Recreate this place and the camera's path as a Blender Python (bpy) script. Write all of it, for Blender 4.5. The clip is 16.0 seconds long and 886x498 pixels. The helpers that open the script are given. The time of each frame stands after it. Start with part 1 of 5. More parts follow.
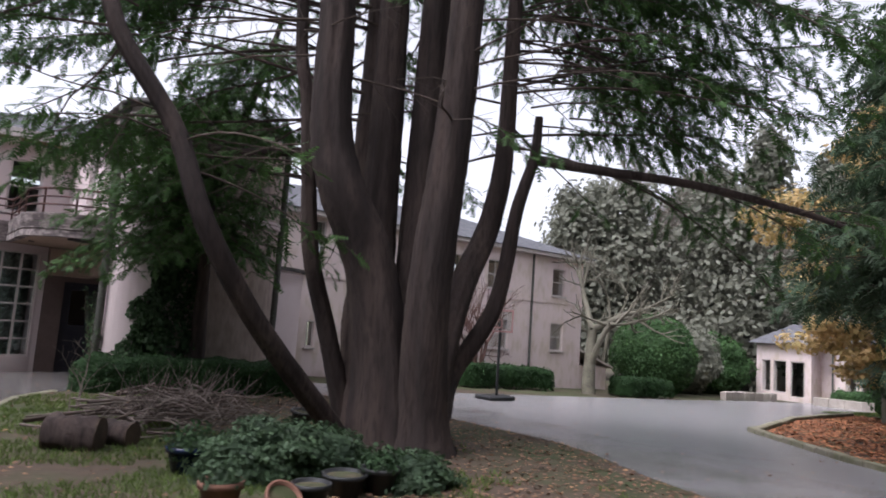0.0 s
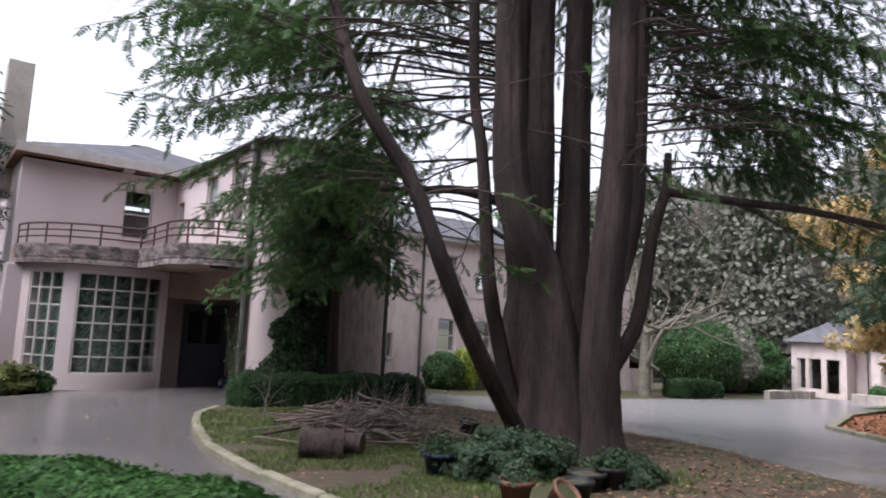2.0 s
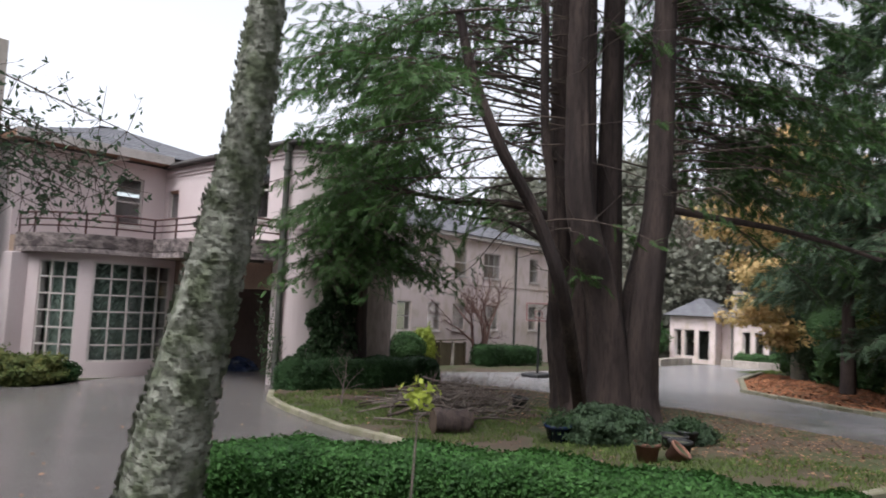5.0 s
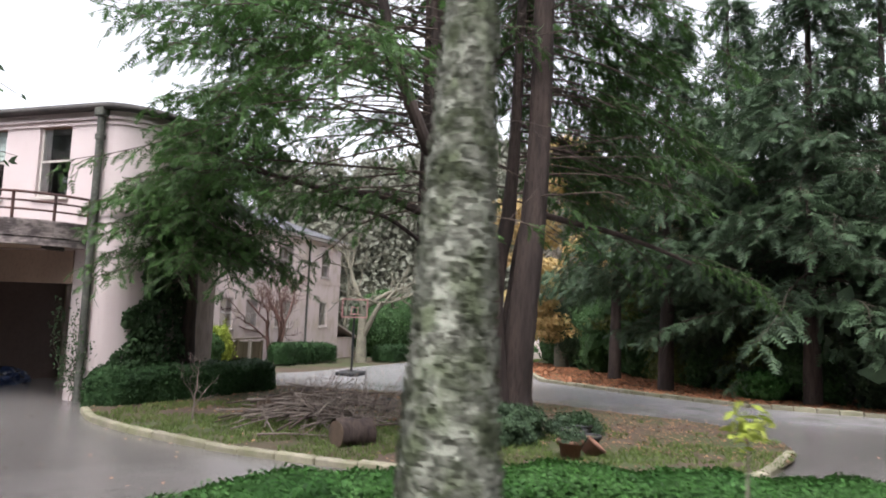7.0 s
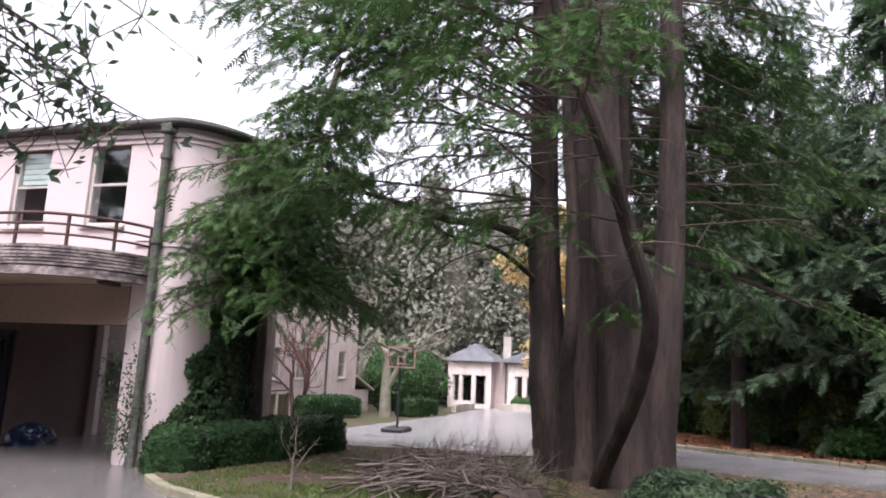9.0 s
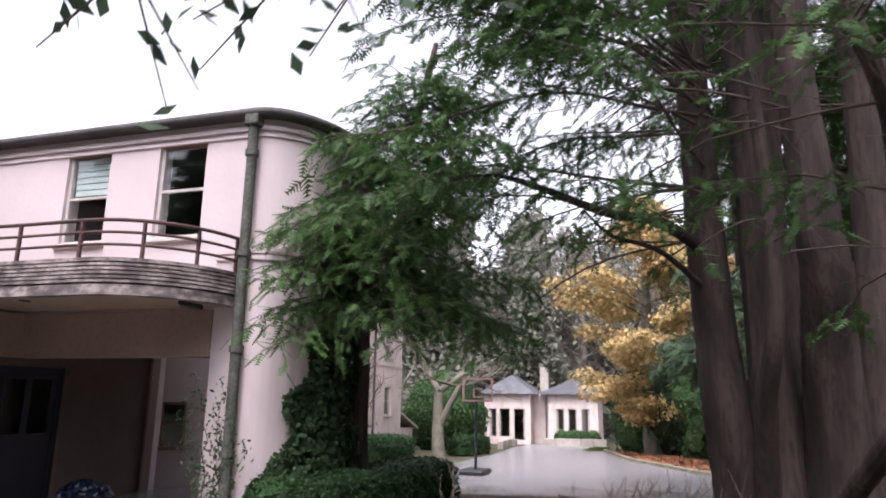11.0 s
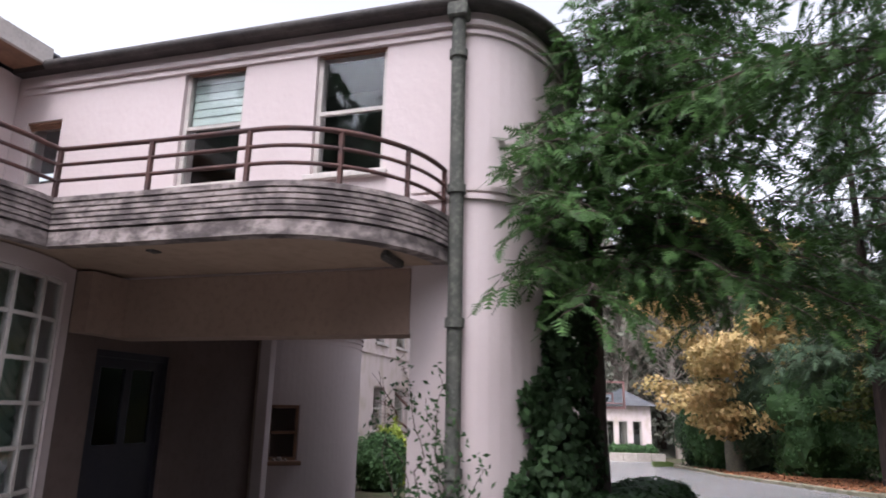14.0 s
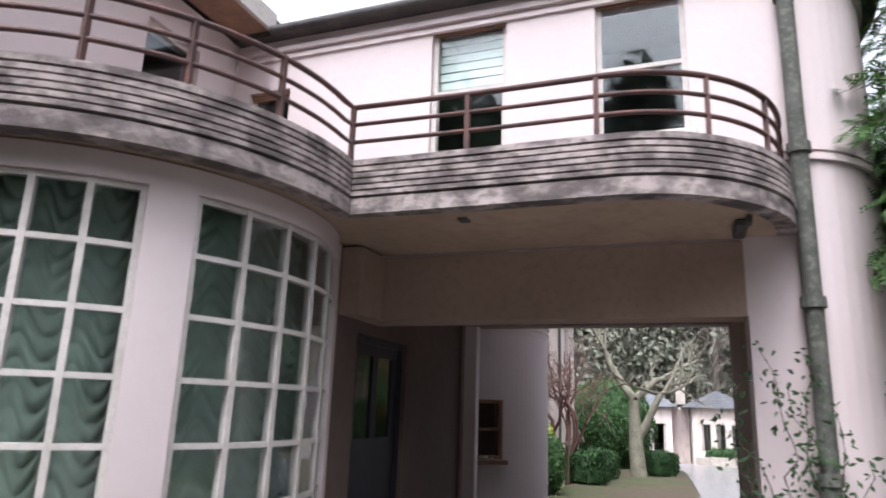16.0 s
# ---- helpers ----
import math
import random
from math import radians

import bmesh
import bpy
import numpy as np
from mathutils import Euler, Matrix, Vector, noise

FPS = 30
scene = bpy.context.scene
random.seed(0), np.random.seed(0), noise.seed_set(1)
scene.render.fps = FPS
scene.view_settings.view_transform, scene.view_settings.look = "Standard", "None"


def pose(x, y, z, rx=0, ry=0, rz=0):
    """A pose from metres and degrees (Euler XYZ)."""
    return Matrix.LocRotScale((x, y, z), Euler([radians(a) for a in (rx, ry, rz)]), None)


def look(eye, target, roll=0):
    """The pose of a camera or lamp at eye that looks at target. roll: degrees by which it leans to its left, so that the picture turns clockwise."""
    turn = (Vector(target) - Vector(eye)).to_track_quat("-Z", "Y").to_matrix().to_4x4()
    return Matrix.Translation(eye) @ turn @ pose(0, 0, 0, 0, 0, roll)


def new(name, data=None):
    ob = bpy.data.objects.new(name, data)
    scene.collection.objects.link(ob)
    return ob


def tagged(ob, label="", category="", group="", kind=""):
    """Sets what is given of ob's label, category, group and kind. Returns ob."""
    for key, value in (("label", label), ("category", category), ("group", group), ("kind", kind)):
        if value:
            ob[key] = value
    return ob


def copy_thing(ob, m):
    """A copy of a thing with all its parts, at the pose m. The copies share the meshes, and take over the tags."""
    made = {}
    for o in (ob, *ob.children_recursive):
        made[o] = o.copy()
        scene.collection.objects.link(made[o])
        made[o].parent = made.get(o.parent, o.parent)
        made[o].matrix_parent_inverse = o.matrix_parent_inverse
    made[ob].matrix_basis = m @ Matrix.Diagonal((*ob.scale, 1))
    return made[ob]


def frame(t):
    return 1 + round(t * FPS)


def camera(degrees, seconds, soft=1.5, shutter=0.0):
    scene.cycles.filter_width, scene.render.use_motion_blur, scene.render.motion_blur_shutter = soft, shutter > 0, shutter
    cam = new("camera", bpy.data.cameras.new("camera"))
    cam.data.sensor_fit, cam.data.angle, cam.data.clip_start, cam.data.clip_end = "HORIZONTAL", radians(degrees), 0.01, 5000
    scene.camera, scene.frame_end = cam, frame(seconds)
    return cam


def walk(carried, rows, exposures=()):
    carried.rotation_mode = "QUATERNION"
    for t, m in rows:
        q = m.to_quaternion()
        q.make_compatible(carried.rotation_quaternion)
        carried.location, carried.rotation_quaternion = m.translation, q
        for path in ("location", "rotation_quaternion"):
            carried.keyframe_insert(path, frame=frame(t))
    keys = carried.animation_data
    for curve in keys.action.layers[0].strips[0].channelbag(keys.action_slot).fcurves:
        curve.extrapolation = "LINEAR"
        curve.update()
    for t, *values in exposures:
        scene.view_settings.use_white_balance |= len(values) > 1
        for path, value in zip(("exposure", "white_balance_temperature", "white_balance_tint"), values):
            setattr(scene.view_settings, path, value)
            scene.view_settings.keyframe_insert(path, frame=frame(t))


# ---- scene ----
cam = camera(67.4, 16.0, soft=1.8, shutter=0.4)
METRES, EYE, TILT, LEAN, TURN = 22.5, 1.65, 0.0, 0.0, -38.4
ROWS = [
    (0.0, 0.0, 0.0, 0.0, -0.46, 6.56, -4.0),
    (0.5, -0.026, -0.0108, -0.0006, -0.48, 7.01, -3.05),
    (1.0, -0.0532, -0.024, 0.0002, -0.46, 7.2, -2.95),
    (1.5, -0.079, -0.0416, 0.0022, -0.06, 7.27, -2.63),
    (2.0, -0.1075, -0.0574, 0.0043, 0.0, 6.8, -2.72),
    (2.5, -0.1346, -0.0749, 0.0059, 0.35, 5.73, -2.29),
    (3.0, -0.1629, -0.0903, 0.0066, -0.02, 5.17, -2.48),
    (5.5, -0.3044, -0.1231, 0.0186, -16.92, 4.57, -2.34),
    (6.0, -0.3298, -0.1064, 0.018, -22.97, 4.37, -2.28),
    (6.5, -0.3503, -0.0846, 0.0174, -28.52, 4.33, -2.62),
    (7.0, -0.3675, -0.0569, 0.0163, -33.39, 5.12, -2.39),
    (7.5, -0.3846, -0.0263, 0.0156, -33.61, 7.83, -2.31),
    (8.0, -0.3953, 0.0041, 0.013, -33.61, 8.33, -2.82),
    (10.5, -0.4381, 0.1618, 0.0028, -37.76, 11.36, -1.56),
    (11.0, -0.4392, 0.1933, 0.0017, -34.82, 12.55, -0.82),
    (11.5, -0.4411, 0.2257, 0.0003, -34.93, 12.66, -1.09),
    (12.0, -0.4462, 0.2562, -0.0017, -34.71, 12.62, -1.04),
    (12.5, -0.452, 0.2871, -0.0028, -35.08, 13.34, -0.94),
    (13.0, -0.4574, 0.3182, -0.0052, -35.15, 13.48, -1.74),
    (13.5, -0.4661, 0.3469, -0.006, -35.54, 13.66, -1.05),
    (14.0, -0.4766, 0.3764, -0.0077, -35.23, 13.59, -1.14),
    (14.5, -0.491, 0.4042, -0.0087, -34.79, 13.89, -0.97),
    (15.0, -0.5073, 0.4298, -0.0103, -32.02, 13.81, -1.22),
    (15.5, -0.5275, 0.4495, -0.0109, -31.12, 13.36, -1.05),
    (16.0, -0.5493, 0.4711, -0.014, -31.23, 13.55, -1.97),
]
walk(cam, [(t, pose(0, 0, EYE, TILT, LEAN, TURN) @ pose(METRES * x, METRES * y, METRES * z, 90 + pitch, roll, yaw)) for t, x, y, z, yaw, pitch, roll in ROWS], [(0.0, 1.15, 6000, 18), (1.5, 1.3, 6000, 18), (3.0, 1.1, 6000, 15), (5.5, 1.15, 6200, 13), (6.5, 1.45, 6250, 13), (7.0, 1.65, 6250, 13), (8.0, 1.8, 6200, 17), (10.5, 1.65, 6150, 22), (12.5, 1.45, 6000, 20), (13.5, 1.4, 6000, 18), (15.5, 1.7, 5950, 14), (16.0, 1.85, 5950, 13)])

# ---- light ----
world = bpy.data.worlds.new("overcast_sky")
scene.world = world
world.use_nodes = True
wn = world.node_tree
sky = wn.nodes.new("ShaderNodeTexSky")
sky.sky_type = 'NISHITA'
sky.sun_disc = False
sky.sun_elevation, sky.sun_rotation = radians(60), radians(272)
sky.dust_density, sky.air_density = 4.0, 1.0
grey = wn.nodes.new("ShaderNodeHueSaturation")
grey.inputs["Saturation"].default_value = 0.12
wn.links.new(sky.outputs[0], grey.inputs["Color"])
wn.links.new(grey.outputs[0], wn.nodes["Background"].inputs[0])
wn.nodes["Background"].inputs[1].default_value = 0.15
sun = new("sun", bpy.data.lights.new("sun", 'SUN'))
sun.data.energy, sun.data.angle, sun.data.color = 0.8, radians(25), (1.0, 0.96, 0.9)
sun.matrix_world = look((0, 0, 26), (14.5, -0.5, 0))


# ---- materials ----
def mat(name, base, second=None, scale=3.0, rough=0.8, bump=0.0, fine=40.0, amount=0.5, third=None, metal=0.0, stretch=(1, 1, 1), island=0.0, obj=0.0, spec=0.3):
    """A surface of two or three colours mixed by coarse and fine noise, with relief."""
    m = bpy.data.materials.new(name)
    m.use_nodes = True
    n, l = m.node_tree.nodes, m.node_tree.links
    b = n["Principled BSDF"]
    b.inputs["Roughness"].default_value = rough
    b.inputs["Metallic"].default_value = metal
    b.inputs["Specular IOR Level"].default_value = spec
    geo = n.new("ShaderNodeNewGeometry")
    mp = n.new("ShaderNodeMapping")
    mp.inputs["Scale"].default_value = stretch
    l.new(geo.outputs["Position"], mp.inputs[0])
    big = n.new("ShaderNodeTexNoise")
    big.inputs["Scale"].default_value, big.inputs["Detail"].default_value = scale, 6
    small = n.new("ShaderNodeTexNoise")
    small.inputs["Scale"].default_value, small.inputs["Detail"].default_value = fine, 4
    l.new(mp.outputs[0], big.inputs["Vector"])
    l.new(mp.outputs[0], small.inputs["Vector"])
    ramp = n.new("ShaderNodeValToRGB")
    ramp.color_ramp.elements[0].position, ramp.color_ramp.elements[1].position = 0.5 - 0.3 * (1.05 - amount), 0.5 + 0.3 * (1.05 - amount)
    ramp.color_ramp.elements[0].color = (*base, 1)
    ramp.color_ramp.elements[1].color = (*(second or [c * 0.8 for c in base]), 1)
    l.new(big.outputs["Fac"], ramp.inputs[0])
    col = ramp.outputs[0]
    mix = n.new("ShaderNodeMix")
    mix.data_type, mix.blend_type = 'RGBA', 'MIX'
    r2 = n.new("ShaderNodeValToRGB")
    r2.color_ramp.elements[0].position, r2.color_ramp.elements[1].position = 0.48, 0.66
    l.new(small.outputs["Fac"], r2.inputs[0])
    mul = n.new("ShaderNodeMath")
    mul.operation = 'MULTIPLY'
    mul.inputs[1].default_value = 0.6 if third else 0.35
    l.new(r2.outputs[0], mul.inputs[0])
    l.new(mul.outputs[0], mix.inputs[0])
    l.new(col, mix.inputs[6])
    mix.inputs[7].default_value = (*(third or [c * 0.6 for c in base]), 1)
    col = mix.outputs[2]
    if island or obj:
        hsv = n.new("ShaderNodeHueSaturation")
        rng = n.new("ShaderNodeMapRange")
        rng.inputs[3].default_value, rng.inputs[4].default_value = 1 - (island or obj), 1 + (island or obj)
        if island:
            l.new(geo.outputs["Random Per Island"], rng.inputs[0])
        else:
            info = n.new("ShaderNodeObjectInfo")
            l.new(info.outputs["Random"], rng.inputs[0])
        l.new(rng.outputs[0], hsv.inputs["Value"])
        l.new(col, hsv.inputs["Color"])
        col = hsv.outputs[0]
    l.new(col, b.inputs["Base Color"])
    if bump:
        bp = n.new("ShaderNodeBump")
        bp.inputs["Strength"].default_value, bp.inputs["Distance"].default_value = min(1, bump), 0.02
        add = n.new("ShaderNodeMath")
        l.new(big.outputs["Fac"], add.inputs[0])
        l.new(small.outputs["Fac"], add.inputs[1])
        l.new(add.outputs[0], bp.inputs["Height"])
        l.new(bp.outputs[0], b.inputs["Normal"])
    return m


def leafy(name, base, second, third=None, island=0.45):
    m = mat(name, base, second, scale=1.2, fine=9, rough=0.55, amount=0.6, third=third or [c * 1.5 for c in second], island=island, spec=0.14)
    b = m.node_tree.nodes["Principled BSDF"]
    b.inputs["Subsurface Weight"].default_value = 0.0
    tr = m.node_tree.nodes.new("ShaderNodeBsdfTranslucent")
    ad = m.node_tree.nodes.new("ShaderNodeMixShader")
    ad.inputs[0].default_value = 0.24
    tr.inputs[0].default_value = (*[c * 1.3 for c in second], 1)
    out = m.node_tree.nodes["Material Output"]
    m.node_tree.links.new(b.outputs[0], ad.inputs[1])
    m.node_tree.links.new(tr.outputs[0], ad.inputs[2])
    m.node_tree.links.new(ad.outputs[0], out.inputs[0])
    return m


PINK = mat("pink_stucco", (0.585, 0.5, 0.495), (0.525, 0.44, 0.43), scale=0.9, fine=14, rough=0.9, bump=0.25, third=(0.55, 0.46, 0.45), amount=0.3, stretch=(1, 1, 0.8))
STAINED = mat("stained_stucco", (0.38, 0.29, 0.24), (0.27, 0.20, 0.16), scale=0.8, fine=5, rough=0.95, bump=0.3, third=(0.2, 0.15, 0.11), stretch=(1, 1, 0.35))
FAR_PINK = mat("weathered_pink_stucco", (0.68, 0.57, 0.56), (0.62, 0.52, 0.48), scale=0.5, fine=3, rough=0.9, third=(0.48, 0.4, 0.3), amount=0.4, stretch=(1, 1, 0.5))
# pink stucco turned brown, with the shade under the wing in its colour
SHADE_PINK = mat("shaded_porch_stucco", (0.34, 0.24, 0.19), (0.28, 0.195, 0.155), scale=1, fine=12, rough=0.9, bump=0.2)
FASCIA = mat("weathered_concrete", (0.36, 0.30, 0.285), (0.11, 0.09, 0.088), scale=3.5, fine=11, rough=0.95, bump=0.5, third=(0.07, 0.058, 0.055), amount=0.7, stretch=(1, 1, 1.6))
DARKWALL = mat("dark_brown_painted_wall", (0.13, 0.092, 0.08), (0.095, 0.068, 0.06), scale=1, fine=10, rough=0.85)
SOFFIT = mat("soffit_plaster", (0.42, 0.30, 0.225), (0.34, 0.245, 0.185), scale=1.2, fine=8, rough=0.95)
WHITE = mat("white_paint", (0.54, 0.49, 0.46), (0.44, 0.40, 0.37), scale=4, fine=25, rough=0.6)
RAIL = mat("rusty_dark_iron", (0.07, 0.045, 0.045), (0.12, 0.06, 0.05), scale=5, fine=40, rough=0.7, metal=0.2)
PIPE = mat("lichened_iron", (0.055, 0.056, 0.05), (0.095, 0.094, 0.082), scale=3, fine=20, rough=0.85, third=(0.15, 0.155, 0.125))
SLATE = mat("slate", (0.14, 0.14, 0.15), (0.09, 0.09, 0.10), scale=2, fine=8, rough=0.7, bump=0.3, obj=0.2)
DARKTRIM = mat("dark_gutter", (0.05, 0.045, 0.045), (0.09, 0.08, 0.075), scale=3, fine=20, rough=0.8)
# near-black, the darkness of unlit rooms put into the colour
DARKROOM = mat("unlit_interior", (0.05, 0.045, 0.045), (0.03, 0.03, 0.03), rough=0.9)
DOORWOOD = mat("dark_door", (0.018, 0.018, 0.026), (0.025, 0.023, 0.03), scale=3, rough=0.5)
BROWNWOOD = mat("peeling_wood", (0.30, 0.17, 0.11), (0.2, 0.12, 0.08), scale=4, fine=25, rough=0.8)
CURTAIN = mat("ruched_curtain", (0.22, 0.27, 0.23), (0.17, 0.215, 0.18), scale=2, fine=12, rough=0.9)
BLIND = mat("white_blind", (0.6, 0.66, 0.62), (0.52, 0.58, 0.55), scale=2, rough=0.8)
BARK = mat("conifer_bark", (0.072, 0.052, 0.045), (0.034, 0.025, 0.023), scale=3.0, fine=22, rough=0.95, bump=1.0, third=(0.022, 0.017, 0.016), stretch=(1, 1, 0.18), amount=0.7)
TWIG = mat("twig_bark", (0.10, 0.075, 0.06), (0.06, 0.045, 0.04), scale=4, fine=20, rough=0.95)
LICHEN = mat("lichened_bark", (0.26, 0.265, 0.22), (0.10, 0.115, 0.07), scale=8.0, fine=26, rough=0.95, bump=1.0, third=(0.04, 0.045, 0.03), amount=0.75, stretch=(1, 1, 0.8))
GREYBARK = mat("grey_bark", (0.17, 0.155, 0.12), (0.11, 0.10, 0.08), scale=3, fine=15, rough=0.95, bump=0.5, third=(0.2, 0.2, 0.13))
REDBARK = mat("reddish_bark", (0.16, 0.09, 0.075), (0.11, 0.065, 0.055), scale=4, fine=18, rough=0.9)
ASPHALT = mat("wet_asphalt", (0.15, 0.138, 0.132), (0.10, 0.092, 0.088), scale=0.3, fine=25, rough=0.24, bump=0.2, third=(0.115, 0.107, 0.102), amount=0.6, spec=0.5)
SOIL = mat("mossy_soil", (0.075, 0.055, 0.04), (0.05, 0.062, 0.025), scale=0.5, fine=6, rough=1.0, bump=0.8, third=(0.10, 0.07, 0.05), amount=0.8)
GRASSM = leafy("grass_blades", (0.075, 0.115, 0.03), (0.10, 0.14, 0.04))
LITTER = mat("dead_leaves", (0.17, 0.095, 0.06), (0.10, 0.06, 0.042), scale=3, fine=20, rough=0.8, island=0.6, third=(0.34, 0.20, 0.09))
ORANGE_LITTER = mat("orange_leaves", (0.33, 0.13, 0.065), (0.24, 0.10, 0.055), scale=3, fine=20, rough=0.8, island=0.6, third=(0.42, 0.2, 0.08))
KERB = mat("mossy_kerb_stone", (0.26, 0.235, 0.18), (0.17, 0.165, 0.10), scale=3, fine=14, rough=0.95, bump=0.5, obj=0.15)
STONE = mat("pale_stone", (0.45, 0.40, 0.35), (0.35, 0.31, 0.27), scale=2, fine=10, rough=0.95, bump=0.4, obj=0.15)
CEDAR = leafy("conifer_needles", (0.038, 0.07, 0.027), (0.056, 0.115, 0.032), third=(0.08, 0.155, 0.038))
DARKFIR = leafy("dark_fir_needles", (0.045, 0.068, 0.044), (0.058, 0.092, 0.05), third=(0.07, 0.115, 0.05))
IVYM = leafy("ivy_leaves", (0.030, 0.055, 0.026), (0.04, 0.075, 0.03), third=(0.06, 0.10, 0.045))
BOX = leafy("box_leaves", (0.022, 0.065, 0.014), (0.036, 0.092, 0.02), third=(0.075, 0.16, 0.048))
DARKBOX = leafy("dark_hedge_leaves", (0.024, 0.052, 0.02), (0.035, 0.075, 0.027), third=(0.05, 0.095, 0.035))
BUSHM = leafy("clipped_bush_leaves", (0.04, 0.085, 0.03), (0.06, 0.12, 0.04), third=(0.075, 0.13, 0.06))
GOLD = leafy("golden_leaves", (0.47, 0.31, 0.14), (0.36, 0.29, 0.12), third=(0.55, 0.37, 0.2), island=0.3)
OLIVE = leafy("olive_leaves", (0.13, 0.15, 0.045), (0.09, 0.12, 0.04), third=(0.2, 0.17, 0.05))
# pale greys put the distance haze into the leaf and twig colours
MISTY = leafy("hazed_wood_leaves", (0.17, 0.175, 0.14), (0.17, 0.175, 0.135), third=(0.16, 0.155, 0.115), island=0.1)
FARTWIG = mat("hazed_bare_twigs", (0.30, 0.26, 0.22), (0.24, 0.21, 0.18), scale=0.5, rough=1.0)
YELLOWM = leafy("yellow_green_leaves", (0.30, 0.33, 0.05), (0.22, 0.28, 0.05))
TERRA = mat("terracotta", (0.21, 0.10, 0.068), (0.14, 0.075, 0.055), scale=4, fine=25, rough=0.85, bump=0.2)
BLACKP = mat("black_plastic", (0.02, 0.02, 0.022), (0.03, 0.03, 0.03), rough=0.45)
BLUEP = mat("blue_glaze", (0.012, 0.022, 0.06), (0.01, 0.018, 0.045), rough=0.25)
LOGEND = mat("cut_wood", (0.10, 0.068, 0.048), (0.055, 0.04, 0.03), scale=5, fine=30, rough=0.9, bump=0.3)
DEADWOOD = mat("bleached_sticks", (0.21, 0.17, 0.15), (0.12, 0.10, 0.085), scale=5, fine=20, rough=0.95)
FENCE = mat("weathered_fence_boards", (0.14, 0.105, 0.07), (0.10, 0.085, 0.05), scale=2, fine=16, rough=0.9, bump=0.3, obj=0.2, stretch=(1, 1, 0.3))
BOARD = mat("clear_backboard_rim", (0.30, 0.16, 0.15), (0.25, 0.15, 0.14), rough=0.6)


def stained_shaded_wall():
    """Pink stucco browned on the side away from the drive, by damp and by shade put into the colour, with an uneven
    edge.
    """
    m = mat("damp_and_shade_stucco", (0.585, 0.5, 0.495), (0.525, 0.44, 0.43), scale=0.9, fine=14, rough=0.9, bump=0.25, third=(0.55, 0.46, 0.45), amount=0.3, stretch=(1, 1, 0.8))
    n, l = m.node_tree.nodes, m.node_tree.links
    b = n["Principled BSDF"]
    clean = b.inputs["Base Color"].links[0].from_socket
    geo = n.new("ShaderNodeNewGeometry")
    sep = n.new("ShaderNodeSeparateXYZ")
    l.new(geo.outputs["Position"], sep.inputs[0])
    blot = n.new("ShaderNodeTexNoise")
    blot.inputs["Scale"].default_value, blot.inputs["Detail"].default_value = 1.4, 8
    l.new(geo.outputs["Position"], blot.inputs["Vector"])
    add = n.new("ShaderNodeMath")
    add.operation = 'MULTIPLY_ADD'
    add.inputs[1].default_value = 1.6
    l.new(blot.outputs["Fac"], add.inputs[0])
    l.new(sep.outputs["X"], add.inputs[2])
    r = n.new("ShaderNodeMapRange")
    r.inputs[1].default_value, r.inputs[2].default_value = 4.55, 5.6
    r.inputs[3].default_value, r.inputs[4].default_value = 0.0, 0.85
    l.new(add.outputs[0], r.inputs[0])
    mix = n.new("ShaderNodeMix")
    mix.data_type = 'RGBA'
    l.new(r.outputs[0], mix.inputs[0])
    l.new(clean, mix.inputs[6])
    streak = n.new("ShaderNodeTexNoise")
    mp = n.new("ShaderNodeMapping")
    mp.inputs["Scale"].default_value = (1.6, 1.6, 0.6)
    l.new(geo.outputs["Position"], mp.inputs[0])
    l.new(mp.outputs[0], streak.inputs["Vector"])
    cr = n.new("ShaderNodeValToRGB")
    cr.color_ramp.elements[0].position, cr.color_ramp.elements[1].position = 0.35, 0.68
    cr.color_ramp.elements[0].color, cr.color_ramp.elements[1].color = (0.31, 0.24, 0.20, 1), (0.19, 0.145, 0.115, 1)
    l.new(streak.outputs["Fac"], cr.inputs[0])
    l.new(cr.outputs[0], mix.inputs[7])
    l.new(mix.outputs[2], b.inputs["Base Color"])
    return m


def sheen_tracks(m):
    """Paler asphalt on the far branch of the drive, wet sky sheen put into the colour, with an uneven edge."""
    n, l = m.node_tree.nodes, m.node_tree.links
    b = n["Principled BSDF"]
    dark = b.inputs["Base Color"].links[0].from_socket
    geo = n.new("ShaderNodeNewGeometry")
    sep = n.new("ShaderNodeSeparateXYZ")
    l.new(geo.outputs["Position"], sep.inputs[0])
    blot = n.new("ShaderNodeTexNoise")
    blot.inputs["Scale"].default_value, blot.inputs["Detail"].default_value = 0.6, 7
    l.new(geo.outputs["Position"], blot.inputs["Vector"])
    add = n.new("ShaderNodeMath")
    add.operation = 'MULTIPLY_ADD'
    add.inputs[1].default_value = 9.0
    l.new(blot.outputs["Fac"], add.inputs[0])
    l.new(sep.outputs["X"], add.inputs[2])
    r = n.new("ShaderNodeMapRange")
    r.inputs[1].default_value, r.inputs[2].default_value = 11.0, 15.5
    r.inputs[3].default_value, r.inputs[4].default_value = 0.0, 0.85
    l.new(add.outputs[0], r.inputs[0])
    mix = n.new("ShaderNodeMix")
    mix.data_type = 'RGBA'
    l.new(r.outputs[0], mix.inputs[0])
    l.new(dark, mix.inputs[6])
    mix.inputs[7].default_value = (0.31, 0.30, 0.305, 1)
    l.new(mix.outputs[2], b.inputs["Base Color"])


sheen_tracks(ASPHALT)
DAMP_SHADE = stained_shaded_wall()


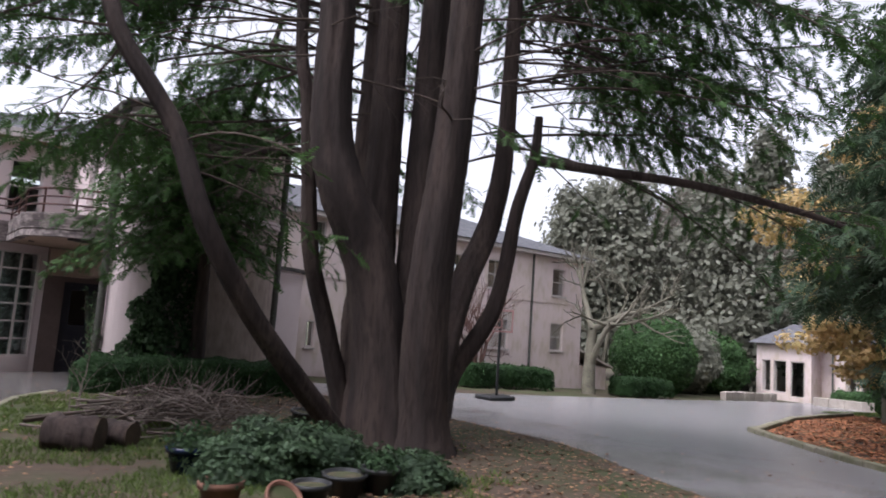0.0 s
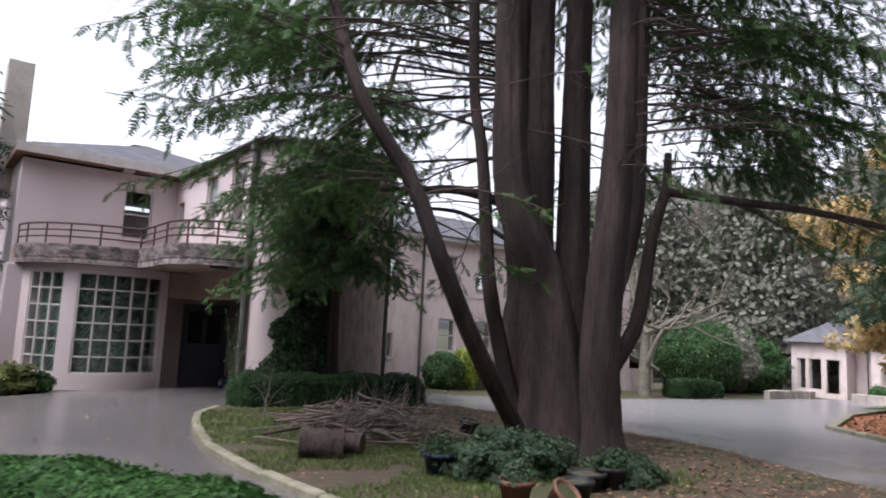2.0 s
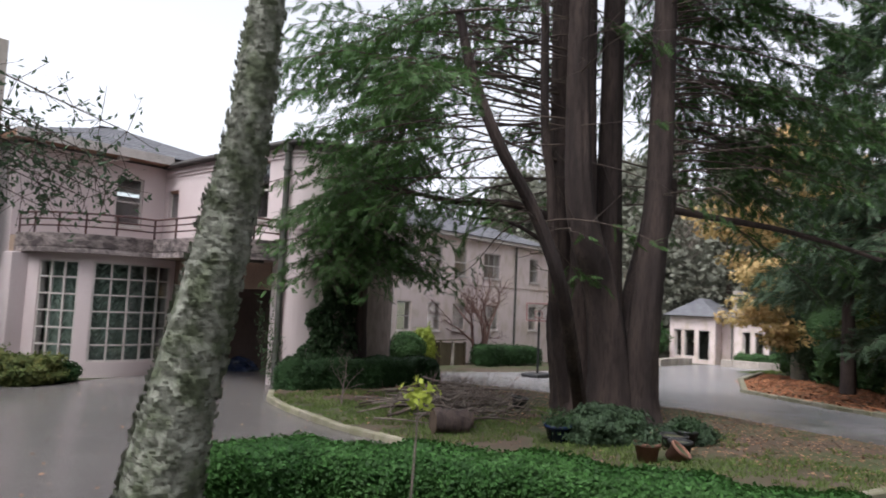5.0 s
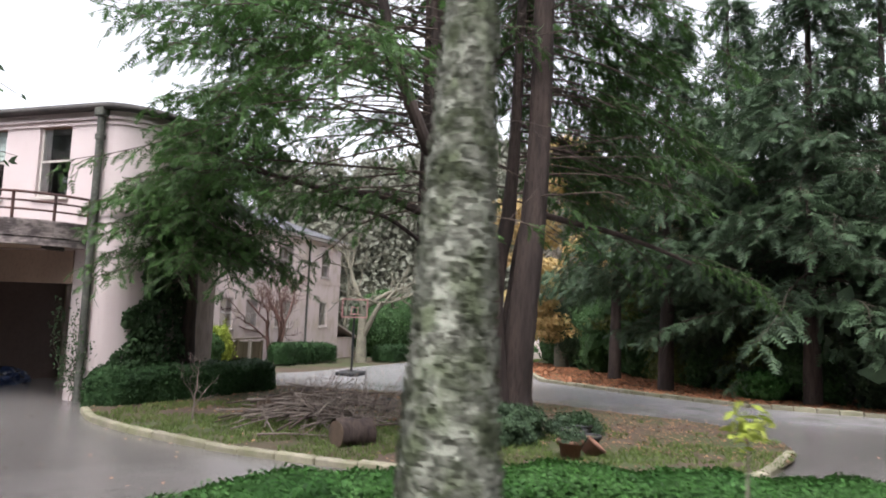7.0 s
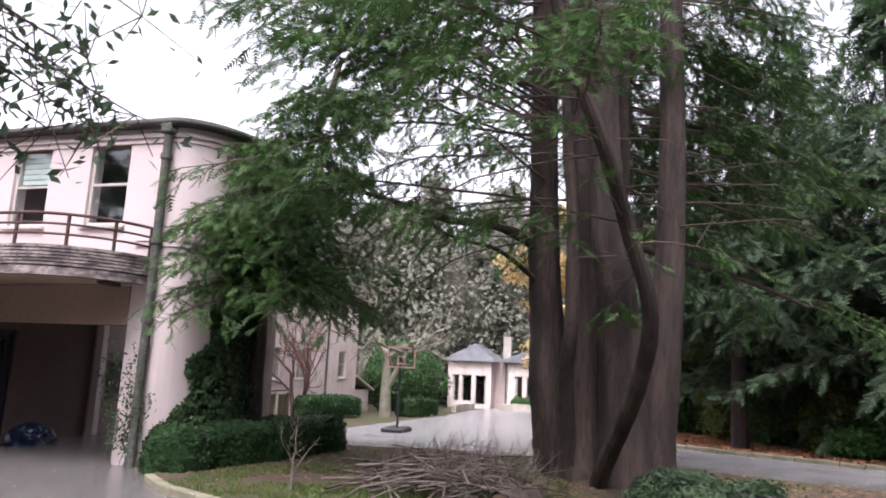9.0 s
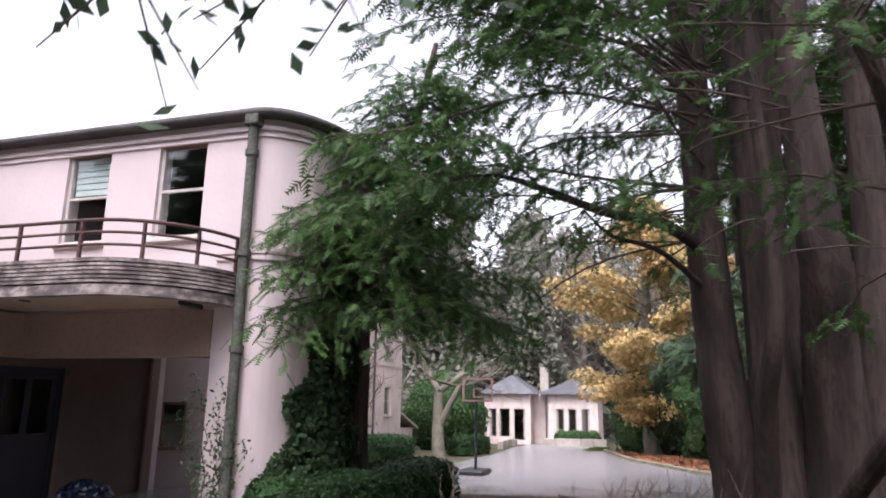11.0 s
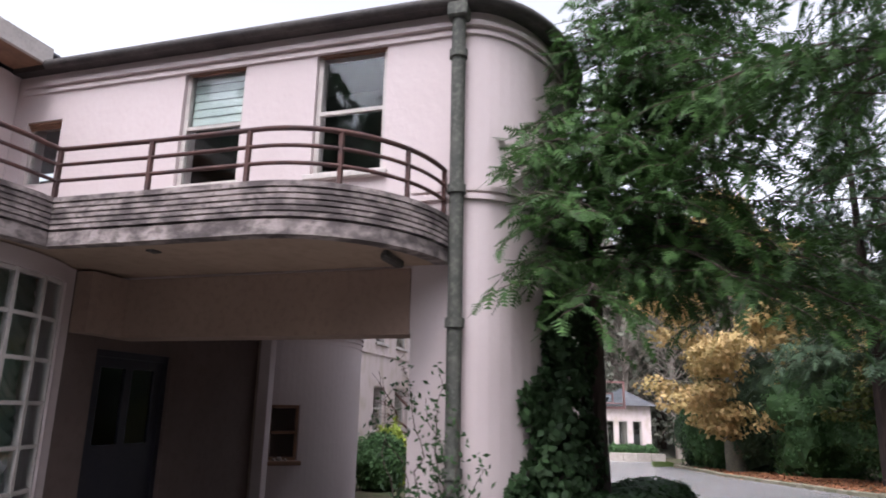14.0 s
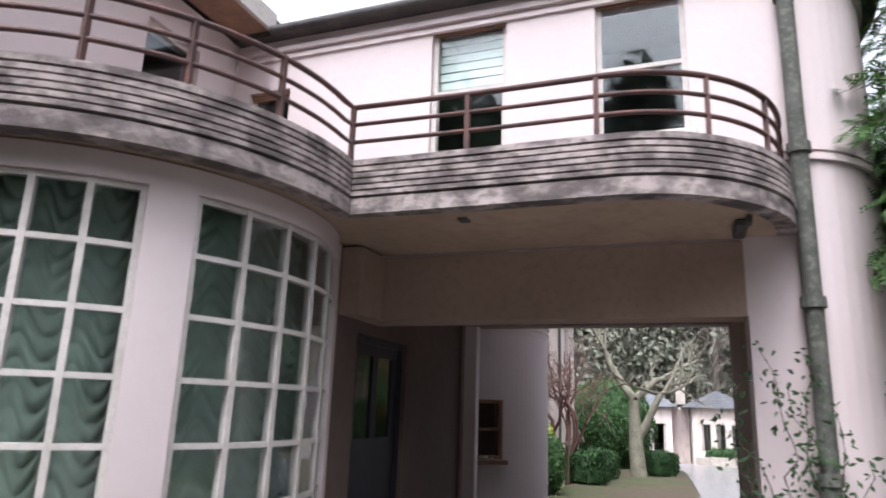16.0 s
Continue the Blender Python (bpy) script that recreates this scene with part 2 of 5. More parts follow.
def glass(name, tint=(0.85, 0.9, 0.9)):
    m = bpy.data.materials.new(name)
    m.use_nodes = True
    b = m.node_tree.nodes["Principled BSDF"]
    b.inputs["Base Color"].default_value = (*tint, 1)
    b.inputs["Roughness"].default_value = 0.03
    b.inputs["Transmission Weight"].default_value = 1.0
    b.inputs["IOR"].default_value = 1.5
    n = m.node_tree.nodes.new("ShaderNodeTexNoise")
    n.inputs["Scale"].default_value = 2.0
    bp = m.node_tree.nodes.new("ShaderNodeBump")
    bp.inputs["Strength"].default_value = 0.04
    m.node_tree.links.new(n.outputs[0], bp.inputs["Height"])
    m.node_tree.links.new(bp.outputs[0], b.inputs["Normal"])
    return m


GLASS = glass("window_glass")


# ---- mesh helpers ----
RNG = np.random.default_rng(7)


def gz(x, y):
    """Height of the ground."""
    return -0.01 * min(max(y, 0), 40) - 0.035 * min(max(0, x - 6), 60) + 0.05 * max(0, min(-x - 2, 8))


def gzs(x, y):
    return -0.01 * np.clip(y, 0, 40) - 0.035 * np.clip(x - 6, 0, 60) + 0.05 * np.clip(-x - 2, 0, 8)


def thing(name, label, category, at=(0, 0, 0), group="", kind=""):
    ob = new(name)
    ob.location = at
    return tagged(ob, label, category, group, kind)


def add_mesh(name, mesh, material, parent=None, label="", smooth=False):
    mesh.materials.append(material)
    if smooth:
        mesh.polygons.foreach_set("use_smooth", np.ones(len(mesh.polygons), dtype=bool))
    ob = new(name, mesh)
    if parent:
        ob.parent = parent
        chain = Matrix.Identity(4)
        p = parent
        while p:
            chain = (p.matrix_parent_inverse @ p.matrix_basis if p.parent else p.matrix_basis) @ chain
            p = p.parent
        ob.matrix_parent_inverse = chain.inverted()
    return tagged(ob, label)


def part(name, bm, material, parent=None, label="", smooth=False):
    """Links a bmesh, in world coordinates, as one mesh object under a thing or part."""
    me = bpy.data.meshes.new(name)
    bmesh.ops.recalc_face_normals(bm, faces=bm.faces)
    bm.to_mesh(me)
    bm.free()
    return add_mesh(name, me, material, parent, label, smooth)


def raw(name, verts, faces, material, parent=None, label="", smooth=False):
    """The same from arrays: all faces have the same number of corners."""
    verts, faces = np.asarray(verts, dtype=np.float32), np.asarray(faces, dtype=np.int32)
    me = bpy.data.meshes.new(name)
    k = faces.shape[1]
    me.vertices.add(len(verts))
    me.vertices.foreach_set("co", verts.ravel())
    me.loops.add(faces.size)
    me.loops.foreach_set("vertex_index", faces.ravel())
    me.polygons.add(len(faces))
    me.polygons.foreach_set("loop_start", np.arange(0, faces.size, k, dtype=np.int32))
    me.update(calc_edges=True)
    return add_mesh(name, me, material, parent, label, smooth)


def box_in(bm, m, x0, x1, y0, y1, z0, z1, bevel=0.0):
    made = bmesh.ops.create_cube(bm, size=1, matrix=m @ Matrix.Translation(((x0 + x1) / 2, (y0 + y1) / 2, (z0 + z1) / 2)) @ Matrix.Diagonal((x1 - x0, y1 - y0, z1 - z0, 1)))
    if bevel:
        es = {e for v in made["verts"] for e in v.link_edges}
        bmesh.ops.bevel(bm, geom=list(es), offset=bevel, segments=1, affect='EDGES')


ID = Matrix.Identity(4)


def box(name, x0, x1, y0, y1, z0, z1, material, parent=None, label="", bevel=0.0, m=ID):
    bm = bmesh.new()
    box_in(bm, m, x0, x1, y0, y1, z0, z1, bevel)
    return part(name, bm, material, parent, label)


def tube_arrays(points, radii, sides=8, wobble=0.0, ridge=0.0):
    """Tapered tube along points: verts and quads."""
    p = np.array(points, dtype=float)
    n = len(p)
    d = np.gradient(p, axis=0)
    d /= np.linalg.norm(d, axis=1)[:, None] + 1e-9
    ref = np.array([1.0, 0.13, 0.07]) if abs(d[:, 0]).mean() < 0.8 else np.array([0.1, 1.0, 0.05])
    u = np.cross(d, ref)
    u /= np.linalg.norm(u, axis=1)[:, None] + 1e-9
    w = np.cross(d, u)
    a = np.linspace(0, 2 * np.pi, sides, endpoint=False)
    rr = np.array(radii, dtype=float)[:, None] * (1 + wobble * RNG.uniform(-1, 1, (n, sides)))
    if ridge:
        drift = np.cumsum(RNG.normal(0, 0.35, (n, sides)), axis=0) / np.sqrt(np.arange(1, n + 1))[:, None]
        rr = rr * (1 + ridge * np.clip(RNG.normal(0, 1, (1, sides)) + drift, -1.6, 1.6))
    v = p[:, None, :] + rr[:, :, None] * (np.cos(a)[None, :, None] * u[:, None, :] + np.sin(a)[None, :, None] * w[:, None, :])
    i = np.arange(n - 1)[:, None] * sides
    j = np.arange(sides)[None, :]
    k = (j + 1) % sides
    f = np.stack([i + j, i + k, i + sides + k, i + sides + j], axis=-1).reshape(-1, 4)
    return v.reshape(-1, 3), f


def spline(points, steps=6):
    """Catmull-Rom through points."""
    p = [np.array(q, dtype=float) for q in points]
    p = [2 * p[0] - p[1]] + p + [2 * p[-1] - p[-2]]
    out = []
    for i in range(1, len(p) - 2):
        for s in range(steps):
            t = s / steps
            out.append(0.5 * (2 * p[i] + (p[i + 1] - p[i - 1]) * t + (2 * p[i - 1] - 5 * p[i] + 4 * p[i + 1] - p[i + 2]) * t * t + (3 * p[i] - p[i - 1] - 3 * p[i + 1] + p[i + 2]) * t ** 3))
    out.append(p[-2])
    return np.array(out)


def join(chunks):
    vs, fs, off = [], [], 0
    for v, f in chunks:
        vs.append(v)
        fs.append(f + off)
        off += len(v)
    return np.concatenate(vs), np.concatenate(fs)


def tube(name, points, r0, r1, material, parent, sides=10, steps=6, wobble=0.0, label="", flare=0.0, ridge=0.0):
    p = spline(points, steps) if steps else np.array(points, dtype=float)
    t = np.linspace(0, 1, len(p))
    r = r0 + (r1 - r0) * t + flare * np.exp(-t * 14)
    v, f = tube_arrays(p, r, sides, wobble, ridge)
    return raw(name, v, f, material, parent, label, smooth=True)


def unit(v):
    return v / (np.linalg.norm(v, axis=-1, keepdims=True) + 1e-9)


def fronds(pos, along, length, k=5, width=0.16):
    """Flat sprays of needle-like leaflets: pos and along are N x 3, length is N."""
    n = len(pos)
    along = unit(along)
    side = unit(np.cross(along, np.array([0, 0, 1.0])) + RNG.normal(0, 0.35, (n, 3)))
    up = np.cross(side, along)
    vs = []
    L = length[:, None]
    for i in range(k):
        t = (i + 0.3) / k
        ll = (1 - 0.65 * t) * 0.55
        for s in (-1, 1):
            root = pos + along * L * t
            tip = root + (along * 0.62 + side * s * 0.8 - up * 0.1) * L * ll
            back = root + along * L * width
            vs.append(np.stack([root, tip, back], axis=1))
    root = pos + along * L * 0.6
    vs.append(np.stack([root - side * L * 0.05, pos + along * L * 1.08, root + side * L * 0.05], axis=1))
    v = np.stack(vs, axis=1).reshape(-1, 3)
    return v, np.arange(len(v)).reshape(-1, 3)


def leaves(pos, normal, size, length=1.7):
    """Pointed four-cornered leaves at pos, facing normal with scatter."""
    n = len(pos)
    nn = unit(normal + RNG.normal(0, 0.55, (n, 3)))
    a = unit(np.cross(nn, RNG.normal(0, 1, (n, 3))))
    b = np.cross(nn, a)
    s = size[:, None]
    v = np.stack([pos - a * s * length / 2, pos + b * s * 0.5 + nn * s * 0.1, pos + a * s * length / 2, pos - b * s * 0.5 + nn * s * 0.1], axis=1).reshape(-1, 3)
    return v, np.arange(len(v)).reshape(-1, 4)


def stick_cloud(starts, ends, r0, r1, sides=4):
    out = []
    for a, b in zip(starts, ends):
        out.append(tube_arrays(np.stack([a, b]), [r0, r1], sides))
    return join(out)


def wall(name, path, thick, z0, z1, openings, material, parent, closed=False, label=""):
    """A wall of some thickness along a plan polyline; openings (s0, s1, z0, z1) go through it. The outside lies to the right of the path."""
    p = np.array(path, dtype=float)
    if closed:
        p = np.vstack([p, p[:1]])
    seg = np.linalg.norm(np.diff(p, axis=0), axis=1)
    s = np.concatenate([[0], np.cumsum(seg)])
    cuts = sorted(set(np.round(list(s) + [q for o in openings for q in o[:2]], 4)))
    zs = sorted(set([z0, z1] + [q for o in openings for q in o[2:]]))
    nrm = np.zeros_like(p)
    d = unit(np.diff(p, axis=0))
    right = np.stack([d[:, 1], -d[:, 0]], axis=1)
    nrm[:-1] += right
    nrm[1:] += right
    if closed:
        nrm[0] += right[-1]
        nrm[-1] += right[0]
    nrm = unit(nrm)
    outer = np.stack([np.interp(cuts, s, p[:, i]) for i in (0, 1)], axis=1)
    nn = unit(np.stack([np.interp(cuts, s, nrm[:, i]) for i in (0, 1)], axis=1))
    inner = outer - nn * thick
    bm = bmesh.new()
    V = [[[bm.verts.new((*q[i], z)) for z in zs] for i in range(len(cuts))] for q in (outer, inner)]

    def solid(i, j):
        if not (0 <= i < len(cuts) - 1 and 0 <= j < len(zs) - 1):
            return False
        cs, cz = (cuts[i] + cuts[i + 1]) / 2, (zs[j] + zs[j + 1]) / 2
        return not any(o[0] < cs < o[1] and o[2] < cz < o[3] for o in openings)

    for i in range(len(cuts) - 1):
        for j in range(len(zs) - 1):
            if not solid(i, j):
                continue
            o, q = V
            bm.faces.new((o[i][j], o[i + 1][j], o[i + 1][j + 1], o[i][j + 1]))
            bm.faces.new((q[i][j], q[i][j + 1], q[i + 1][j + 1], q[i + 1][j]))
            for a, b, ok in (((i, j), (i + 1, j), solid(i, j - 1)), ((i, j + 1), (i + 1, j + 1), solid(i, j + 1)), ((i, j), (i, j + 1), solid(i - 1, j)), ((i + 1, j), (i + 1, j + 1), solid(i + 1, j))):
                if not ok:
                    bm.faces.new((o[a[0]][a[1]], o[b[0]][b[1]], q[b[0]][b[1]], q[a[0]][a[1]]))
    bmesh.ops.remove_doubles(bm, verts=bm.verts, dist=0.0005)
    return part(name, bm, material, parent, label)


def slab(name, outline, z0, z1, material, parent, label="", inset=0.0):
    """A flat plate over a plan outline."""
    bm = bmesh.new()
    lo = [bm.verts.new((x, y, z0)) for x, y in outline]
    hi = [bm.verts.new((x, y, z1)) for x, y in outline]
    bm.faces.new(lo)
    bm.faces.new(hi)
    for i in range(len(lo)):
        j = (i + 1) % len(lo)
        bm.faces.new((lo[i], lo[j], hi[j], hi[i]))
    return part(name, bm, material, parent, label)


def arc(cx, cy, rx, ry, a0, a1, n):
    return [(cx + rx * math.cos(radians(a0 + (a1 - a0) * i / n)), cy + ry * math.sin(radians(a0 + (a1 - a0) * i / n))) for i in range(n + 1)]


def offset(path, d):
    """The plan polyline moved by d to its right."""
    p = np.array(path, dtype=float)
    e = unit(np.diff(p, axis=0))
    r = np.stack([e[:, 1], -e[:, 0]], axis=1)
    n = np.zeros_like(p)
    n[:-1] += r
    n[1:] += r
    return [tuple(q) for q in p + unit(n) * d]


def sash_window(parent, m, w, h, sill=True, bars=1, mullions=0, blind=0.0, frame_material=None, deep=0.12, lintel=False):
    """A window in an opening w by h: m puts x along the wall, y outwards and z up, with the origin at the opening's lower middle."""
    fm = frame_material or WHITE
    win = thing("window", "", "")
    win.parent = parent
    win.matrix_parent_inverse = parent.matrix_basis.inverted()
    bm = bmesh.new()
    t = 0.055
    y0, y1 = -deep, -deep + 0.07
    box_in(bm, m, -w / 2, -w / 2 + t, y0, y1, 0, h)
    box_in(bm, m, w / 2 - t, w / 2, y0, y1, 0, h)
    box_in(bm, m, -w / 2 + t, w / 2 - t, y0, y1, h - t, h)
    box_in(bm, m, -w / 2 + t, w / 2 - t, y0, y1, 0, t)
    part("window_frame", bm, fm, win)
    for i in range(bars):
        z = h * (i + 1) / (bars + 1)
        box("glazing_bar", -w / 2 + t, w / 2 - t, y0 + 0.012, y1 - 0.008, z - 0.022, z + 0.022, fm, win, m=m)
    for i in range(mullions):
        x = -w / 2 + w * (i + 1) / (mullions + 1)
        box("mullion", x - 0.02, x + 0.02, y0 + 0.02, y1 - 0.01, t, h - t, fm, win, m=m)
    pane = box("pane", -w / 2 + t, w / 2 - t, y0 + 0.03, y0 + 0.036, t, h - t, GLASS, win, m=m)
    pane.visible_shadow = False
    if blind:
        bm = bmesh.new()
        k = 6
        for i in range(k):
            z1 = h - t - blind * h * i / k
            z0_ = h - t - blind * h * (i + 1) / k
            box_in(bm, m @ Matrix.Translation((0, y0 - 0.03, (z0_ + z1) / 2)) @ Matrix.Rotation(radians(7), 4, 'X'), -w / 2 + t, w / 2 - t, -0.004, 0.004, -(z1 - z0_) / 2, (z1 - z0_) / 2 - 0.006)
        part("blind", bm, BLIND, win, "half-lowered pale roman blind")
    if sill:
        box("sill", -w / 2 - 0.06, w / 2 + 0.06, -deep + 0.072, 0.07, -0.07, -0.002, fm, win, m=m, bevel=0.01)
    if lintel:
        bm = bmesh.new()
        for i in range(3):
            box_in(bm, m, -w / 2 + 0.003, w / 2 - 0.003, -deep + 0.07, -0.02 - 0.025 * i, h - 0.03 - 0.028 * i, h - 0.006 - 0.028 * i)
        part("shutter_box", bm, BROWNWOOD, win, "peeling brown slatted head")
    return win


def on_wall(x, y, z, deg):
    """Frame with x along a wall and y along its outward normal, which points deg degrees from +x."""
    return Matrix.Translation((x, y, z)) @ Matrix.Rotation(radians(deg - 90), 4, 'Z')


# ---- ground, road ----
def ground_sheet():
    xs = np.concatenate([[-2500, -600, -150, -60], np.arange(-30, 70.1, 1.0), [90, 150, 600, 2500]])
    ys = np.concatenate([[-2500, -600, -150, -60], np.arange(-30, 50.1, 1.0), [70, 150, 600, 2500]])
    X, Y = np.meshgrid(xs, ys, indexing='ij')
    Z = gzs(X, Y)
    Z += np.where((np.abs(X) < 80) & (np.abs(Y) < 80), RNG.normal(0, 0.012, X.shape), 0)
    v = np.stack([X, Y, Z], axis=-1).reshape(-1, 3)
    ny = len(ys)
    i, j = np.meshgrid(np.arange(len(xs) - 1), np.arange(ny - 1), indexing='ij')
    f = np.stack([i * ny + j, (i + 1) * ny + j, (i + 1) * ny + j + 1, i * ny + j + 1], axis=-1).reshape(-1, 4)
    return tagged(raw("ground", v, f, SOIL, smooth=True), "damp mossy earth strewn with dead leaves", "ground", kind="structure")


ground_sheet()


def draped(name, outline, lift, material, label, category, kind="structure"):
    """A sheet over a plan outline that follows the ground."""
    bm = bmesh.new()
    bm.faces.new([bm.verts.new((x, y, 0)) for x, y in outline])
    bmesh.ops.triangulate(bm, faces=bm.faces)
    for _ in range(4):
        long_edges = [e for e in bm.edges if e.calc_length() > 1.6]
        if long_edges:
            bmesh.ops.subdivide_edges(bm, edges=long_edges, cuts=1)
            bmesh.ops.triangulate(bm, faces=[f for f in bm.faces if len(f.verts) > 3])
    for v in bm.verts:
        v.co.z = gz(v.co.x, v.co.y) + lift
    return tagged(part(name, bm, material), label, category, kind=kind)


# island bed inside the drive, kerbed
ISLAND = [tuple(q[:2]) for q in spline([(1.6, 13.0), (1.05, 11.4), (0.68, 9.6), (0.62, 7.6), (0.9, 5.6), (2.0, 3.2), (4.3, 2.2), (6.4, 3.2), (7.3, 5.0), (8.2, 7.0), (8.2, 9.6), (7.9, 12.0), (7.2, 13.9), (5.2, 14.6)], 5)] + [(3.2, 14.6), (2.4, 14.0)]
ROAD = [(-9.5, -12), (-1.6, -8), (4, -9), (11.4, -6), (11.4, -0.7), (11.7, 2.2), (13.6, 5.0), (16.5, 8.1), (24, 10.5), (40, 13.2), (42.3, 13.4), (42.3, 17.5), (36, 17.4), (27, 16.5), (20, 16.2), (14, 16.0), (11, 16.6), (8.5, 18.4), (6.9, 19.0), (3.0, 19.0), (0.5, 18.5), (-1.2, 17.6), (-9, 20), (-14, 14), (-12, 0)]
draped("road", ROAD, 0.03, ASPHALT, "worn damp asphalt drive around the island bed, its far branch paled as wet sheen", "road")
draped("island_bed", ISLAND, 0.10, SOIL, "mossy island bed under the conifer", "garden bed")
HEDGE_BED = [tuple(q[:2]) for q in spline([(-5.2, 4.6), (-5.25, 6.2), (-4.6, 7.4), (-3.1, 7.85), (-1.6, 6.8), (-0.5, 4.8), (-0.2, 2.2), (-0.6, 0.95), (-1.5, 1.0), (-2.2, 2.4), (-3.6, 3.7), (-4.7, 4.2), (-5.2, 4.6)], 4)][:-1]
draped("hedge_bed", HEDGE_BED, 0.07, SOIL, "dark earth bed under the clipped hedge", "garden bed")


# ---- house ----
house = thing("house", "pale pink stuccoed house with rounded bays and weathered concrete balcony", "house", (3.2, 19, 0))
WEST, BOW, EAST = 3.2, 15.05, 6.75
bow = arc((WEST + EAST) / 2, BOW, (EAST - WEST) / 2, 0.95, 180, 360, 28)
wing_path = [(WEST, 21.3)] + bow + [(EAST, 20.7)]
bow_len = sum(math.dist(a, b) for a, b in zip(bow, bow[1:]))
s_east = 21.3 - BOW + bow_len
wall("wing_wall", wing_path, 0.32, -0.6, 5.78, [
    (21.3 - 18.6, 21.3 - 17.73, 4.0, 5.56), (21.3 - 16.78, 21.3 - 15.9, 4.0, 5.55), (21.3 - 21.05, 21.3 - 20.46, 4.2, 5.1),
    (0.0, 21.3 - 15.52, -0.6, 2.22), (s_east + 0.47, s_east + 4.15, -0.6, 2.56)], DAMP_SHADE, house)
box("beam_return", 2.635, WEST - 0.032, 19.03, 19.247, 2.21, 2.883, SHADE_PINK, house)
# unseen sheet added behind the wing's panes so that they look dark
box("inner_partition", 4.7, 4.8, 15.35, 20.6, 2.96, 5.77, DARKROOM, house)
box("lintel_beam", WEST - 0.03, WEST + 0.36, 15.53, 19.28, 2.205, 2.883, SHADE_PINK, house, "brownish plaster beam toned down for the passage shade")
sash_window(house, on_wall(WEST, 18.165, 4.0, 180), 0.87, 1.56, blind=0.42, lintel=True, deep=0.13)
sash_window(house, on_wall(WEST, 16.34, 4.0, 180), 0.88, 1.55, lintel=True, deep=0.13)
sash_window(house, on_wall(WEST, 20.755, 4.2, 180), 0.59, 0.9, bars=0, lintel=True, deep=0.16, sill=False)
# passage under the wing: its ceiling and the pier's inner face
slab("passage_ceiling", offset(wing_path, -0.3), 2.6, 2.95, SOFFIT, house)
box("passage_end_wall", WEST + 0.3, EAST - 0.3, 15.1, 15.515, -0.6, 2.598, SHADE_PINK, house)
# string course, cornice and roof edge round the wing
for za, zb, d in ((3.60, 3.66, 0.035), (3.69, 3.74, 0.035), (5.50, 5.55, 0.03), (5.60, 5.66, 0.05)):
    run = [(WEST, 15.55)] + bow + [(EAST, 20.6)] if za < 4 else [(WEST, 21.2)] + bow + [(EAST, 20.6)]
    ring = offset(run, d) + offset(run, -0.02)[::-1]
    slab("string_course", ring, za, zb, PINK, house)
slab("roof", offset(wing_path, 0.14), 5.784, 5.92, DARKTRIM, house, "dark flat roof edge")


def gutter(path, z, r):
    p = [(x, y, z) for x, y in path]
    return tube_arrays(np.array(p), [r] * len(p), 8)


v, f = gutter(offset([(WEST, 20.7)] + bow + [(EAST, 20.6)], 0.17), 5.83, 0.06)
raw("gutter", v, f, DARKTRIM, house, smooth=True)
for px, py in ((WEST - 0.02, BOW - 0.02), (EAST + 0.02, BOW - 0.05)):
    pipe = tube("drainpipe", [(px - 0.09 if px < 4 else px + 0.09, py, z) for z in (-0.2, 2.0, 4.0, 5.8)], 0.075, 0.075, PIPE, house, sides=12, steps=1, label="lichened iron drainpipe")
    xx = px - 0.09 if px < 4 else px + 0.09
    for z in (0.9, 2.3, 3.67, 5.2):
        bm = bmesh.new()
        bmesh.ops.create_cone(bm, cap_ends=True, segments=12, radius1=0.1, radius2=0.1, depth=0.09, matrix=Matrix.Translation((xx, py, z)))
        part("pipe_collar", bm, PIPE, pipe)
    box("hopper", xx - 0.11, xx + 0.11, py - 0.11, py + 0.11, 5.62, 5.8, PIPE, pipe, bevel=0.02)

# bay with the large glazed windows
BX, BY, BR = 1.4, 21.0, 2.1


def bay_s(a):
    return BR * 0.9999 * radians(a - 180)


